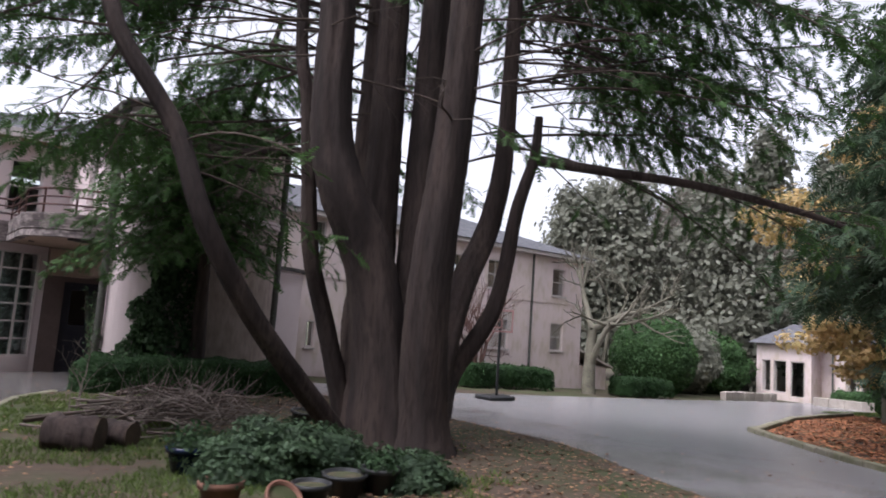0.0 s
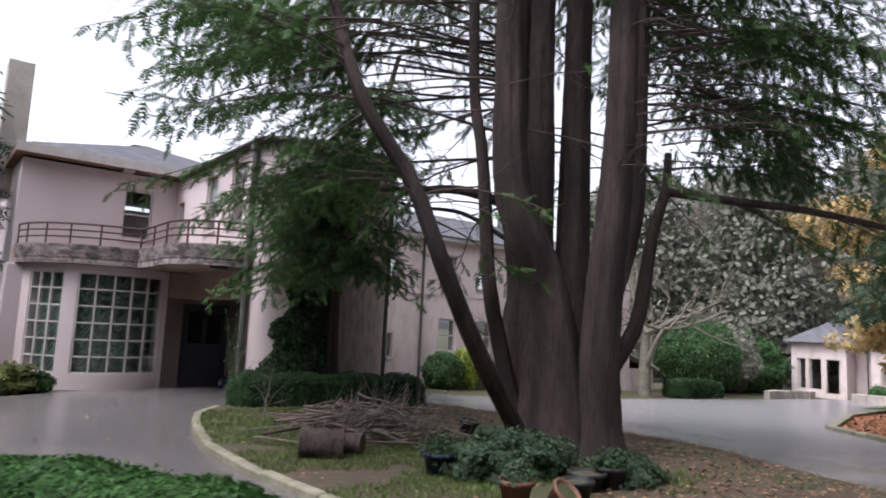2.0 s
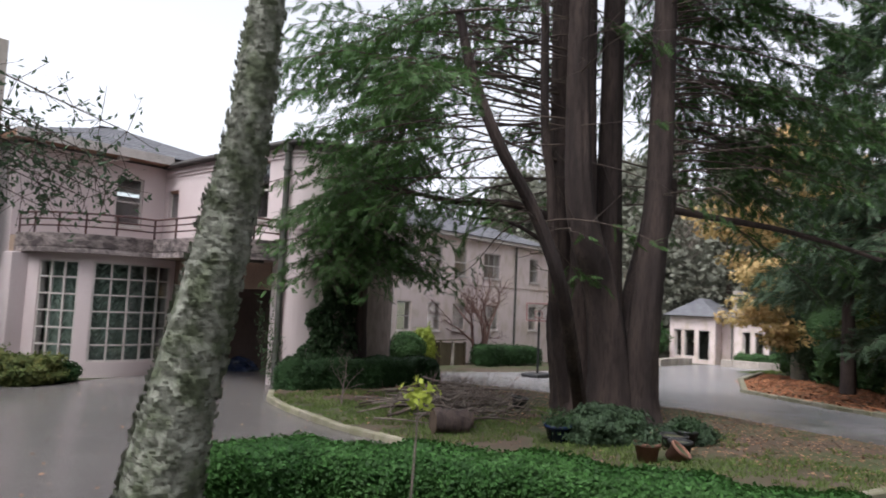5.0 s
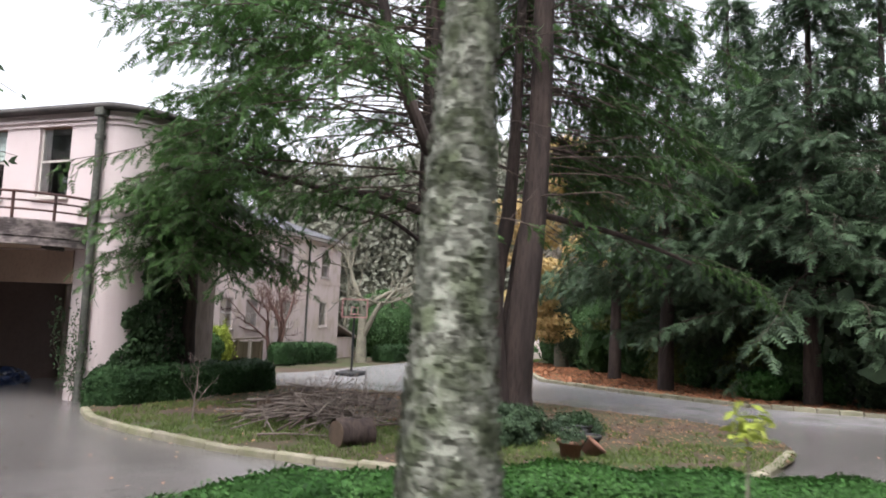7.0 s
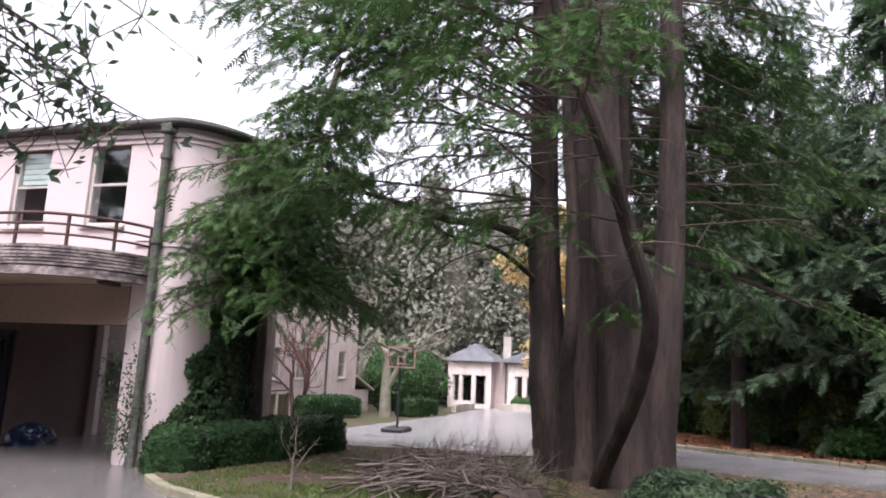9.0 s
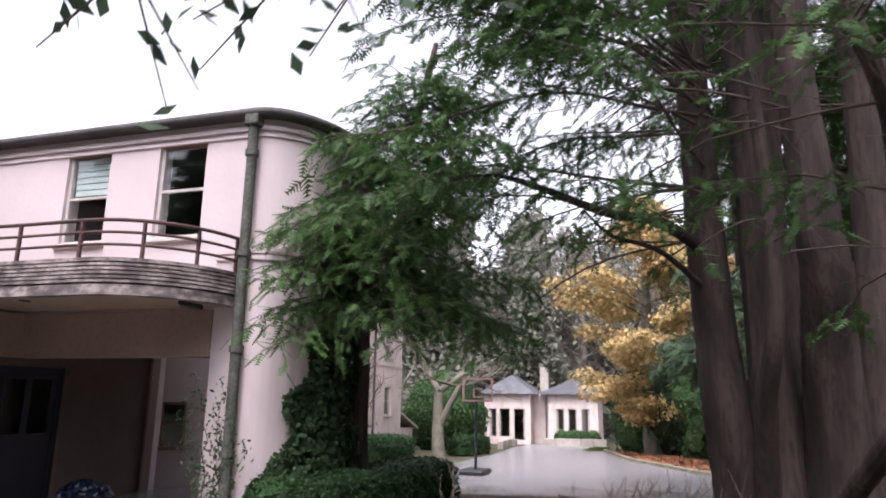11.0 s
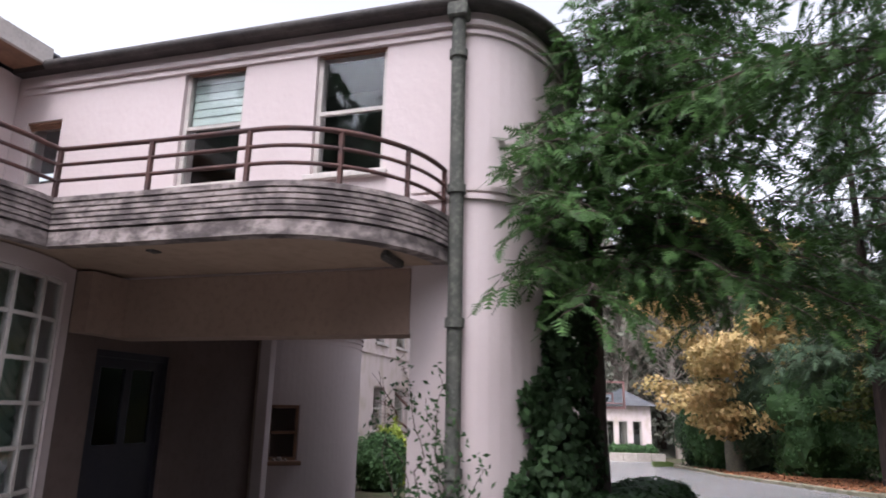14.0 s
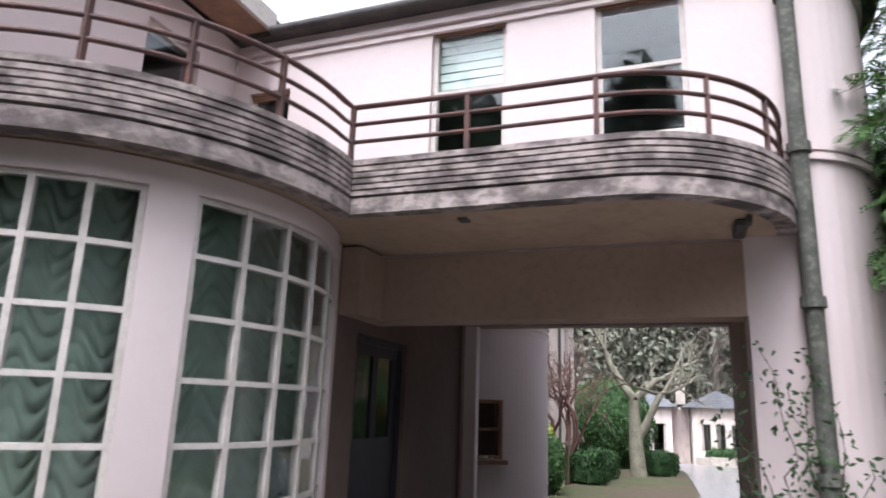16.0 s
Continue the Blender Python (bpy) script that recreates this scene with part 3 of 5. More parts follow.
bay_path = arc(BX, BY, BR, BR, 180, 302, 60) + [(2.62, 19.25)]
chord = sum(math.dist(a, b) for a, b in zip(bay_path[:61], bay_path[1:61]))
wall("bay_wall", bay_path, 0.22, -0.6, 2.9, [(bay_s(205), bay_s(233), 0.2, 2.72), (bay_s(242), bay_s(300), 0.2, 2.72)], PINK, house)
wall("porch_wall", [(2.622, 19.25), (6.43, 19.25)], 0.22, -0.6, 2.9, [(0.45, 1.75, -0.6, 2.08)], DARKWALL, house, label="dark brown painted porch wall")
for a0, a1, cols in ((205, 233, 3), (242, 300, 5)):
    bay = thing("bay_window", "", "")
    bay.parent = house
    bay.matrix_parent_inverse = house.matrix_basis.inverted()
    rows = 6
    za, zb = 0.2, 2.72
    rg = BR - 0.06

    def at(a, r):
        return BX + r * math.cos(radians(a)), BY + r * math.sin(radians(a))

    for i in range(cols + 1):
        a = a0 + (a1 - a0) * i / cols
        a = min(max(a, a0 + 0.6), a1 - 0.6)
        x, y = at(a, rg)
        box("glazing_bar", -0.022, 0.022, -0.035, 0.035, za, zb, WHITE, bay, m=Matrix.Translation((x, y, 0)) @ Matrix.Rotation(radians(a - 90), 4, 'Z'))
    for j in range(rows + 1):
        z = za + (zb - za) * j / rows
        z = min(max(z, za + 0.022), zb - 0.022)
        pts = arc(BX, BY, rg + 0.028, rg + 0.028, a0, a1, 16) + arc(BX, BY, rg - 0.028, rg - 0.028, a1, a0, 16)
        slab("glazing_bar", pts, z - 0.019, z + 0.019, WHITE, bay)
    for i in range(cols):
        for j in range(rows):
            a = a0 + (a1 - a0) * (i + 0.5) / cols
            x, y = at(a, rg)
            half = rg * radians(a1 - a0) / cols / 2
            z0 = za + (zb - za) * j / rows
            tip = Matrix.Translation((x, y, 0)) @ Matrix.Rotation(radians(a - 90 + RNG.uniform(-0.6, 0.6)), 4, 'Z')
            pane = box("pane", -half, half, -0.003, 0.003, z0, z0 + (zb - za) / rows, GLASS, bay, m=tip)
            pane.visible_shadow = False
    # ruched curtain behind the glass
    nu, nv = cols * 30, 260
    u = np.linspace(0, 1, nu)
    w = np.linspace(0, 1, nv)
    U, W = np.meshgrid(u, w, indexing='ij')
    belly = 0.5 - 0.5 * np.cos(2 * np.pi * U * cols)
    phase = W * 17 + 1.3 * belly + 0.4 * np.sin(5 * U + 5 * W) + 0.12 * np.sin(23 * U - 11 * W)
    swag = np.abs(np.sin(np.pi * phase)) ** 0.7
    rad_ = rg - 0.3 + 0.085 * swag * (0.4 + 0.6 * belly) * (0.7 + 0.3 * np.sin(13 * W + 17 * U)) + 0.05 * belly
    A = np.radians(a0 - 2 + (a1 - a0 + 4) * U)
    cv = np.stack([BX + rad_ * np.cos(A), BY + rad_ * np.sin(A), za - 0.05 + (zb - za + 0.08) * W], axis=-1).reshape(-1, 3)
    i, j = np.meshgrid(np.arange(nu - 1), np.arange(nv - 1), indexing='ij')
    cf = np.stack([i * nv + j, (i + 1) * nv + j, (i + 1) * nv + j + 1, i * nv + j + 1], axis=-1).reshape(-1, 4)
    cur = tagged(raw("curtain", cv, cf, CURTAIN, None, smooth=True), "pale grey-green ruched curtain behind the bay glass", "curtain")
# porch door in the shaded wall
dx = 2.62 + 0.45
porch_door = thing("door", "", "")
porch_door.parent = house
porch_door.matrix_parent_inverse = house.matrix_basis.inverted()
dm = on_wall(dx + 0.65, 19.25, 0, 270)
bm = bmesh.new()
for xa, xb, z0, z1 in ((-0.65, -0.57, -0.3, 2.08), (0.57, 0.65, -0.3, 2.08), (-0.57, 0.57, 2.0, 2.08)):
    box_in(bm, dm, xa, xb, -0.16, -0.06, z0, z1)
part("door_frame", bm, DOORWOOD, porch_door)
bm = bmesh.new()
for xa, xb, z0, z1 in ((-0.57, -0.45, -0.3, 2.0), (0.45, 0.57, -0.3, 2.0), (-0.06, 0.06, -0.3, 2.0), (-0.45, -0.06, 1.88, 2.0), (0.06, 0.45, 1.88, 2.0), (-0.45, -0.06, -0.3, 1.0), (0.06, 0.45, -0.3, 1.0)):
    box_in(bm, dm, xa, xb, -0.14, -0.09, z0, z1)
part("door_leaf", bm, DOORWOOD, porch_door, "dark blue glazed double door")
box("pane", -0.45, 0.45, -0.118, -0.112, 1.0, 1.88, GLASS, porch_door, m=dm)
box("pilaster", 6.435, 6.60, 19.02, 19.4, -0.6, 2.9, PINK, house, bevel=0.01)

# rounded single-storey stair drum beyond the passage
DX, DY, DR = 8.2, 20.0, 1.65
drum_path = arc(DX, DY, DR, DR, 196, 385, 50)
ds = DR * radians(219 - 196)
wall("drum_wall", drum_path, 0.25, -0.8, 2.95, [(ds - 0.25, ds + 0.25, 0.62, 1.5)], PINK, house)
sash_window(house, on_wall(DX + DR * math.cos(radians(219)), DY + DR * math.sin(radians(219)), 0.62, 219), 0.5, 0.88, deep=0.14, frame_material=BROWNWOOD)
for k in range(4):
    ring = arc(DX, DY, DR + 0.05 - 0.012 * k, DR + 0.05 - 0.012 * k, 196, 385, 40)
    slab("string_course", ring + arc(DX, DY, DR - 0.02, DR - 0.02, 385, 196, 40), 2.86 - 0.09 * k - 0.045, 2.86 - 0.09 * k, PINK, house)
slab("drum_roof", arc(DX, DY, DR + 0.1, DR + 0.1, 0, 350, 40), 2.954, 3.05, DARKTRIM, house)

# main block behind the balcony
wall("main_wall", [(-0.87, 29.0), (-0.87, 21.3), (3.198, 21.3)], 0.3, -0.6, 5.8, [(7.7 + 2.6, 7.7 + 3.4, 3.9, 5.36)], PINK, house)
sash_window(house, on_wall(-0.87 + 3.0, 21.3, 3.9, 270), 0.8, 1.46, deep=0.14)
# unseen walls, floor and partition added to keep sky out of the panes
box("back_wall", -0.57, 7.0, 28.7, 29.0, -0.6, 5.8, PINK, house)
box("end_wall", 6.76, 7.0, 21.02, 28.69, -0.6, 5.8, PINK, house)
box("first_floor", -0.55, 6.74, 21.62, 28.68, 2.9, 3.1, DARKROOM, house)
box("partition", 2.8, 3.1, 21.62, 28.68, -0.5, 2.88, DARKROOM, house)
box("corner_pier", -1.02, -0.62, 20.5, 21.2, -0.6, 2.88, PINK, house, bevel=0.02)
# balcony: one plate with a ribbed weathered edge
edge = arc(1.4, 20.9, 2.27, 2.27, 180, 276, 40) + [(1.65, 17.6)] + arc(3.2, 16.5, 1.55, 1.4, 180, 268, 24)
edge = [(x, y) for x, y in edge]
back = [(3.25, 15.1), (3.25, 21.35), (-0.87, 21.35)]
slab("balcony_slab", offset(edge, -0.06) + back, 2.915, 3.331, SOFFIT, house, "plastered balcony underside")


def rim(d, z0, z1):
    slab("balcony_rib", offset(edge, d) + offset(edge, -0.16)[::-1], z0, z1, FASCIA, house)


rim(0.0, 2.9, 3.035)
rim(-0.05, 3.035, 3.06)
for k in range(5):
    rim(0.012 - 0.004 * k, 3.06 + 0.055 * k, 3.06 + 0.055 * k + 0.036)
    rim(-0.03, 3.06 + 0.055 * k + 0.036, 3.06 + 0.055 * (k + 1))
rim(0.0, 3.335, 3.385)
slab("balcony_floor", offset(edge, -0.162) + back, 3.333, 3.35, FASCIA, house)
soffit_lamp = box("soffit_lamp", 2.55, 2.95, 15.52, 15.62, 2.84, 2.913, DARKTRIM, house, "dark bracket lamp under the balcony", bevel=0.015)
box("arm", 2.42, 2.56, 15.5, 15.54, 2.85, 2.9, DARKTRIM, soffit_lamp)
box("soffit_vent", 1.98, 2.1, 17.72, 17.8, 2.895, 2.913, DARKTRIM, house)
rail_path = offset(edge, -0.07)
railing = thing("railing", "", "")
railing.parent = house
railing.matrix_parent_inverse = house.matrix_basis.inverted()
for z, r in ((3.9, 0.026), (3.735, 0.02), (3.57, 0.02)):
    v, f = gutter(rail_path, z, r)
    raw("rail", v, f, RAIL, railing, smooth=True)
rp = np.array(rail_path)
cum = np.concatenate([[0], np.cumsum(np.linalg.norm(np.diff(rp, axis=0), axis=1))])
turn_s = cum[40]
for s in [0.05, 0.75, 1.45, 2.1, 2.8, turn_s, turn_s + 1.05, turn_s + 2.1, turn_s + 2.95, turn_s + 3.65, cum[-1] - 0.03]:
    x, y = np.interp(s, cum, rp[:, 0]), np.interp(s, cum, rp[:, 1])
    box("post", x - 0.02, x + 0.02, y - 0.02, y + 0.02, 3.345, 3.915, RAIL, railing)


def hip_roof(name, x0, x1, y0, y1, z, top, parent, over=0.0):
    bm = bmesh.new()
    h = (y1 - y0) / 2
    p = [bm.verts.new(q) for q in ((x0, y0, z), (x1, y0, z), (x1, y1, z), (x0, y1, z), (x0 + h, (y0 + y1) / 2, top), (x1 - h, (y0 + y1) / 2, top))]
    for q in ((0, 1, 5, 4), (1, 2, 5), (2, 3, 4, 5), (3, 0, 4), (3, 2, 1, 0)):
        bm.faces.new([p[i] for i in q])
    ob = part(name, bm, SLATE, parent, "grey slate roof")
    # slate courses on the slopes that face the garden
    bm = bmesh.new()
    n = max(5, int(h / 0.35))
    for k in range(n):
        t0, t1 = k / n, (k + 1) / n
        za, zb = z + (top - z) * t0 + 0.035, z + (top - z) * t1 + 0.02
        a = bm.verts.new((x0 + h * t0, y0 + h * t0, za))
        b = bm.verts.new((x1 - h * t0, y0 + h * t0, za))
        c = bm.verts.new((x1 - h * t1, y0 + h * t1, zb))
        d = bm.verts.new((x0 + h * t1, y0 + h * t1, zb))
        a2 = bm.verts.new((x0 + h * t0, y0 + h * t0, za - 0.03))
        b2 = bm.verts.new((x1 - h * t0, y0 + h * t0, za - 0.03))
        bm.faces.new((a, b, c, d))
        bm.faces.new((a2, b2, b, a))
        e = bm.verts.new((x0 + h * t0, y1 - h * t0, za))
        g = bm.verts.new((x0 + h * t1, y1 - h * t1, zb))
        bm.faces.new((a, d, g, e))
    tagged(part("slate_covering", bm, SLATE, ob), kind="stuff")
    return ob


main_roof = hip_roof("roof", -1.08, 7.0, 20.75, 29.4, 6.05, 7.6, house)
slab("eave", [(-1.08, 20.75), (3.15, 20.75), (3.15, 21.3), (-0.87, 21.3), (-0.87, 29.2), (-1.08, 29.2)], 5.86, 6.045, BROWNWOOD, house, "peeling brown eave boards")
box("eave_fascia", -1.1, 3.1, 20.69, 20.748, 5.84, 6.09, WHITE, house)
box("chimney", -1.3, -0.62, 23.8, 24.5, 5.0, 9.2, STONE, house, "tall pale chimney stack", bevel=0.02)
box("eave_lamp", 1.55, 1.85, 20.85, 21.05, 5.76, 5.858, WHITE, house, "square eave floodlight", bevel=0.02)

# long wing further back
far_house = thing("house_wing", "long two-storey pale pink stuccoed wing with sash windows", "house", (16, 24, -0.8))
FW = 20.7
lower = [(13.5, 0.85), (15.4, 0.85), (17.15, 0.9), (19.6, 1.35), (23.4, 0.85)]
opens = [(x - w / 2 - 6.76, x + w / 2 - 6.76, 0.85, 2.1) for x, w in lower] + [(x - w / 2 - 6.76, x + w / 2 - 6.76, 3.35, 4.6) for x, w in lower]
opens += [(10.45 - 6.76, 11.15 - 6.76, 3.2, 5.0), (10.7 - 6.76, 11.0 - 6.76, 0.6, 1.5)]
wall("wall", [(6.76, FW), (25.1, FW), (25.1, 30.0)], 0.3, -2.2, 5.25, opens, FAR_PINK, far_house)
for x, w in lower:
    for z in (0.85, 3.35):
        sash_window(far_house, on_wall(x, FW, z, 270), w, 1.25, mullions=2 if w > 1 else 0)
sash_window(far_house, on_wall(10.8, FW, 3.2, 270), 0.7, 1.8)
sash_window(far_house, on_wall(10.85, FW, 0.6, 270), 0.3, 0.9, bars=0)
box("string_course", 9.9, 25.13, FW - 0.04, FW + 0.02, 3.0, 3.1, FAR_PINK, far_house)
hip_roof("roof", 7.02, 25.6, 20.3, 30.0, 5.252, 7.0, far_house)
box("eave", 7.02, 25.4, 20.36, FW - 0.002, 5.1, 5.25, WHITE, far_house)
tube("drainpipe", [(21.6, FW - 0.07, z) for z in (-1, 2, 5.1)], 0.05, 0.05, PIPE, far_house, steps=1)
tube("drainpipe", [(12.2, FW - 0.07, z) for z in (-1, 2, 5.1)], 0.05, 0.05, PIPE, far_house, steps=1)
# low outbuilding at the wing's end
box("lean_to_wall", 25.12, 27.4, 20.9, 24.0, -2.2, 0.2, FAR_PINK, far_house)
bm = bmesh.new()
q = [bm.verts.new(c) for c in ((25.12, 20.7, 1.0), (27.7, 20.7, 0.2), (27.7, 24.2, 0.2), (25.12, 24.2, 1.0), (25.12, 20.7, 0.9), (27.7, 20.7, 0.1), (27.7, 24.2, 0.1), (25.12, 24.2, 0.9))]
for c in ((0, 1, 2, 3), (7, 6, 5, 4), (0, 4, 5, 1), (1, 5, 6, 2), (2, 6, 7, 3), (3, 7, 4, 0)):
    bm.faces.new([q[i] for i in c])
part("lean_to_roof", bm, STONE, far_house)

# cottage at the end of the drive
cottage = thing("cottage", "small single-storey pink cottage with slate hipped roof", "house", (46, 17, -1.5))


def cottage_block(x, y0, y1, openings, depth):
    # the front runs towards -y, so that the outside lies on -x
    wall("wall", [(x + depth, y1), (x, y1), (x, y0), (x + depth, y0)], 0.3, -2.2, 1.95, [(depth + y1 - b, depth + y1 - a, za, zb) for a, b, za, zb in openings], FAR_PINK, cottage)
    for a, b, za, zb in openings:
        sash_window(cottage, on_wall(x, (a + b) / 2, za, 180), b - a, zb - za, bars=1 if zb - za < 1.6 else 0, sill=False)


cottage_block(42.6, 17.5, 20.8, [(19.9, 20.5, -1.0, 0.95), (18.95, 19.75, -1.0, 0.95), (17.85, 18.7, -1.2, 0.95)], 5.0)
cottage_block(43.0, 12.9, 16.3, [(15.2, 15.8, -0.7, 1.0), (14.35, 14.95, -0.7, 1.0), (13.45, 14.05, -0.7, 1.0)], 5.0)
box("recess_wall", 44.0, 44.3, 16.31, 17.49, -2.2, 1.95, FAR_PINK, cottage)
hip_roof("roof", 42.2, 48.5, 17.1, 21.2, 1.95, 3.3, cottage)
hip_roof("roof", 42.6, 48.0, 12.5, 17.0, 1.95, 3.1, cottage)
box("chimney", 46.0, 46.6, 16.7, 17.3, 2.2, 4.0, STONE, cottage)
tube("drainpipe", [(42.95, 16.45, z) for z in (-1.4, 0.5, 1.9)], 0.05, 0.05, PIPE, cottage, steps=1)


# ---- trees ----
STEMS = [
    ("A", [(5.45, 8.3, -0.2), (5.4, 8.38, 0.5), (5.3, 8.5, 1.6), (5.42, 8.55, 2.5), (5.3, 8.6, 3.5), (5.27, 8.62, 4.5), (5.3, 8.64, 5.8), (5.3, 8.7, 10), (5.35, 8.7, 14)], 0.34, 0.2, 0.22),
    ("B", [(5.15, 7.9, -0.2), (5.1, 7.92, 1.5), (5.1, 7.95, 2.95), (5.1, 7.95, 4.56), (5.1, 7.98, 6.24), (5.1, 8.0, 10), (5.1, 8, 14.5)], 0.3, 0.16, 0.18),
    ("C", [(5.5, 7.5, -0.2), (5.58, 7.65, 2.18), (5.64, 7.7, 4.54), (5.66, 7.7, 6.21), (5.7, 7.7, 10), (5.7, 7.7, 15)], 0.3, 0.17, 0.18),
    ("D", [(5.24, 6.78, -0.2), (5.2, 6.76, 0.5), (5.08, 6.66, 1.5), (5.06, 6.57, 2.5), (5.12, 6.5, 3.5), (5.17, 6.45, 4.5), (5.2, 6.42, 5.6), (5.25, 6.4, 9), (5.3, 6.35, 14)], 0.3, 0.18, 0.26),
    ("E", [(5.5, 7.2, -0.1), (5.85, 7.35, 1.0), (6.35, 7.52, 2.2), (6.8, 7.54, 3.1), (6.9, 7.4, 3.9), (6.92, 7.35, 4.6), (6.87, 7.28, 5.8), (6.85, 7.2, 9), (6.8, 7.1, 12)], 0.24, 0.08, 0.1),
    ("F", [(5.75, 7.1, 0.4), (6.3, 7.55, 0.95), (6.85, 7.3, 1.98), (7.05, 7.15, 3.46), (7.2, 7.0, 4.27), (7.24, 6.97, 4.94)], 0.16, 0.06, 0.0),
    ("G", [(4.6, 7.6, -0.15), (4.4, 7.55, 0.25), (3.06, 7.04, 1.5), (2.3, 6.85, 2.5), (1.95, 7.1, 3.5), (1.35, 7.4, 4.5), (1.15, 7.8, 5.6), (1.0, 8.0, 6.6)], 0.135, 0.07, 0.05),
    ("H", [(5.0, 8.1, 0.0), (4.5, 8.12, 1.5), (4.1, 8.0, 2.5), (3.95, 7.96, 3.5), (3.84, 7.99, 4.5), (3.69, 8.06, 5.6), (3.6, 8.1, 9)], 0.13, 0.07, 0.05),
    ("I", [(5.0, 7.25, -0.2), (4.85, 7.25, 1.2), (4.58, 7.3, 2.4), (4.16, 7.34, 3.2), (3.98, 7.42, 3.8), (3.92, 7.46, 4.5), (3.92, 7.5, 5.5), (3.88, 7.5, 6.6), (3.9, 7.5, 10), (3.95, 7.5, 14)], 0.34, 0.16, 0.2),
]


def limb_with_sprays(origin, azimuth, length, droop, dense, start, sticks, pos, along, size, lift=0.0):
    """One conifer limb: a drooping line with side twigs that carry flat sprays from `start` of its length on."""
    n = max(5, int(length / 0.22))
    lift += RNG.uniform(-0.12, 0.26)
    t = np.linspace(0, 1, n)
    ax = np.array([math.cos(azimuth), math.sin(azimuth), 0])
    bend = np.array([-ax[1], ax[0], 0]) * RNG.uniform(-0.18, 0.18) * length
    wave = np.array([-ax[1], ax[0], 0.6]) * 0.035 * length
    p = np.array(origin) + wave * np.sin(t * RNG.uniform(5, 11) + RNG.uniform(0, 6))[:, None] * t[:, None] + ax * length * t[:, None] + bend * (t ** 2)[:, None] + np.array([0, 0, 1.0]) * (lift * length * t - droop * length * t ** 2)[:, None]
    sticks.append(tube_arrays(p[::2] if n > 8 else p, np.linspace(0.008 + 0.004 * length, 0.006, len(p[::2] if n > 8 else p)), 5))
    for i in range(1, n):
        if t[i] < start:
            if RNG.random() < 0.5:
                d = unit(RNG.normal(0, 0.8, 3) + ax)
                e = p[i] + d * RNG.uniform(0.25, 0.9)
                sticks.append(tube_arrays(np.stack([p[i], e]), [0.007, 0.003], 3))
                sticks.append(tube_arrays(np.stack([(p[i] + e) / 2, (p[i] + e) / 2 + unit(d + RNG.normal(0, 0.7, 3)) * 0.3]), [0.004, 0.002], 3))
            continue
        for s in (-1, 1):
            if RNG.random() > dense:
                continue
            ln = RNG.uniform(0.3, 0.95) * (1.15 - 0.55 * t[i])
            d = unit(ax * 0.75 + np.array([-ax[1], ax[0], 0]) * s * 0.8 + np.array([0, 0, -1]) * RNG.uniform(0.0, 0.6))
            sag = np.array([0, 0, -1]) * ln * RNG.uniform(0.1, 0.5)
            mid, tip = p[i] + d * ln * 0.5 + sag * 0.25, p[i] + d * ln + sag
            sticks.append(tube_arrays(np.stack([p[i], mid, tip]), [0.007, 0.005, 0.003], 3))
            k = max(3, int(ln / 0.064))
            for j in range(k):
                u = (j + 0.5) / k
                pos.append(p[i] + d * ln * u + sag * u * u)
                along.append(unit(d + sag * 2 * u / ln + RNG.normal(0, 0.5, 3) + np.array([0, 0, -0.2])))
                size.append(RNG.uniform(0.12, 0.25))


def crown_from(parent, limbs, material, bark, k=5, label=""):
    sticks, pos, along, size = [], [], [], []
    for limb in limbs:
        limb_with_sprays(*limb, sticks, pos, along, size)
    v, f = join(sticks)
    tagged(raw("branching", v, f, bark, parent), kind="stuff")
    v, f = fronds(np.array(pos), np.array(along), np.array(size), k)
    return raw("crown", v, f, material, parent, label)


# many-stemmed conifer in the island bed
cedar = thing("conifer_tree", "old many-stemmed conifer with bare lower trunks and drooping green sprays", "tree", (5.1, 7.3, 0))
stem_pts = {}
for key, pts, r0, r1, flare in STEMS:
    tube("trunk", pts, r0, r1, BARK, cedar, sides=32, steps=10, wobble=0.03, flare=flare, ridge=0.05)
    stem_pts[key] = spline(pts, 7)
bm = bmesh.new()
bmesh.ops.create_icosphere(bm, subdivisions=3, radius=1.0)
for vv in bm.verts:
    n_ = noise.noise(vv.co * 2.3)
    vv.co = Vector((5.3 + vv.co.x * (0.62 + 0.2 * n_), 7.5 + vv.co.y * (1.05 + 0.25 * n_), 0.05 + vv.co.z * (0.3 + 0.15 * n_)))
part("root_flare", bm, BARK, cedar, smooth=True)
tube("limb", [(7.22, 7.02, 4.27), (7.92, 6.22, 4.12), (8.66, 5.18, 3.92), (9.26, 4.03, 3.54), (9.48, 3.49, 3.3)], 0.085, 0.035, BARK, cedar, sides=8)
tube("limb", [(5.2, 8.7, 3.9), (4.5, 9.3, 4.15), (3.7, 9.95, 4.1), (2.9, 10.7, 4.25), (2.4, 11.2, 4.3), (1.9, 11.6, 4.1)], 0.1, 0.006, BARK, cedar, sides=10)
tube("limb", [(5.15, 8.7, 3.3), (4.6, 9.3, 3.75), (4.0, 9.9, 3.85), (3.2, 10.2, 4.0)], 0.05, 0.015, BARK, cedar, sides=8)
limbs = []
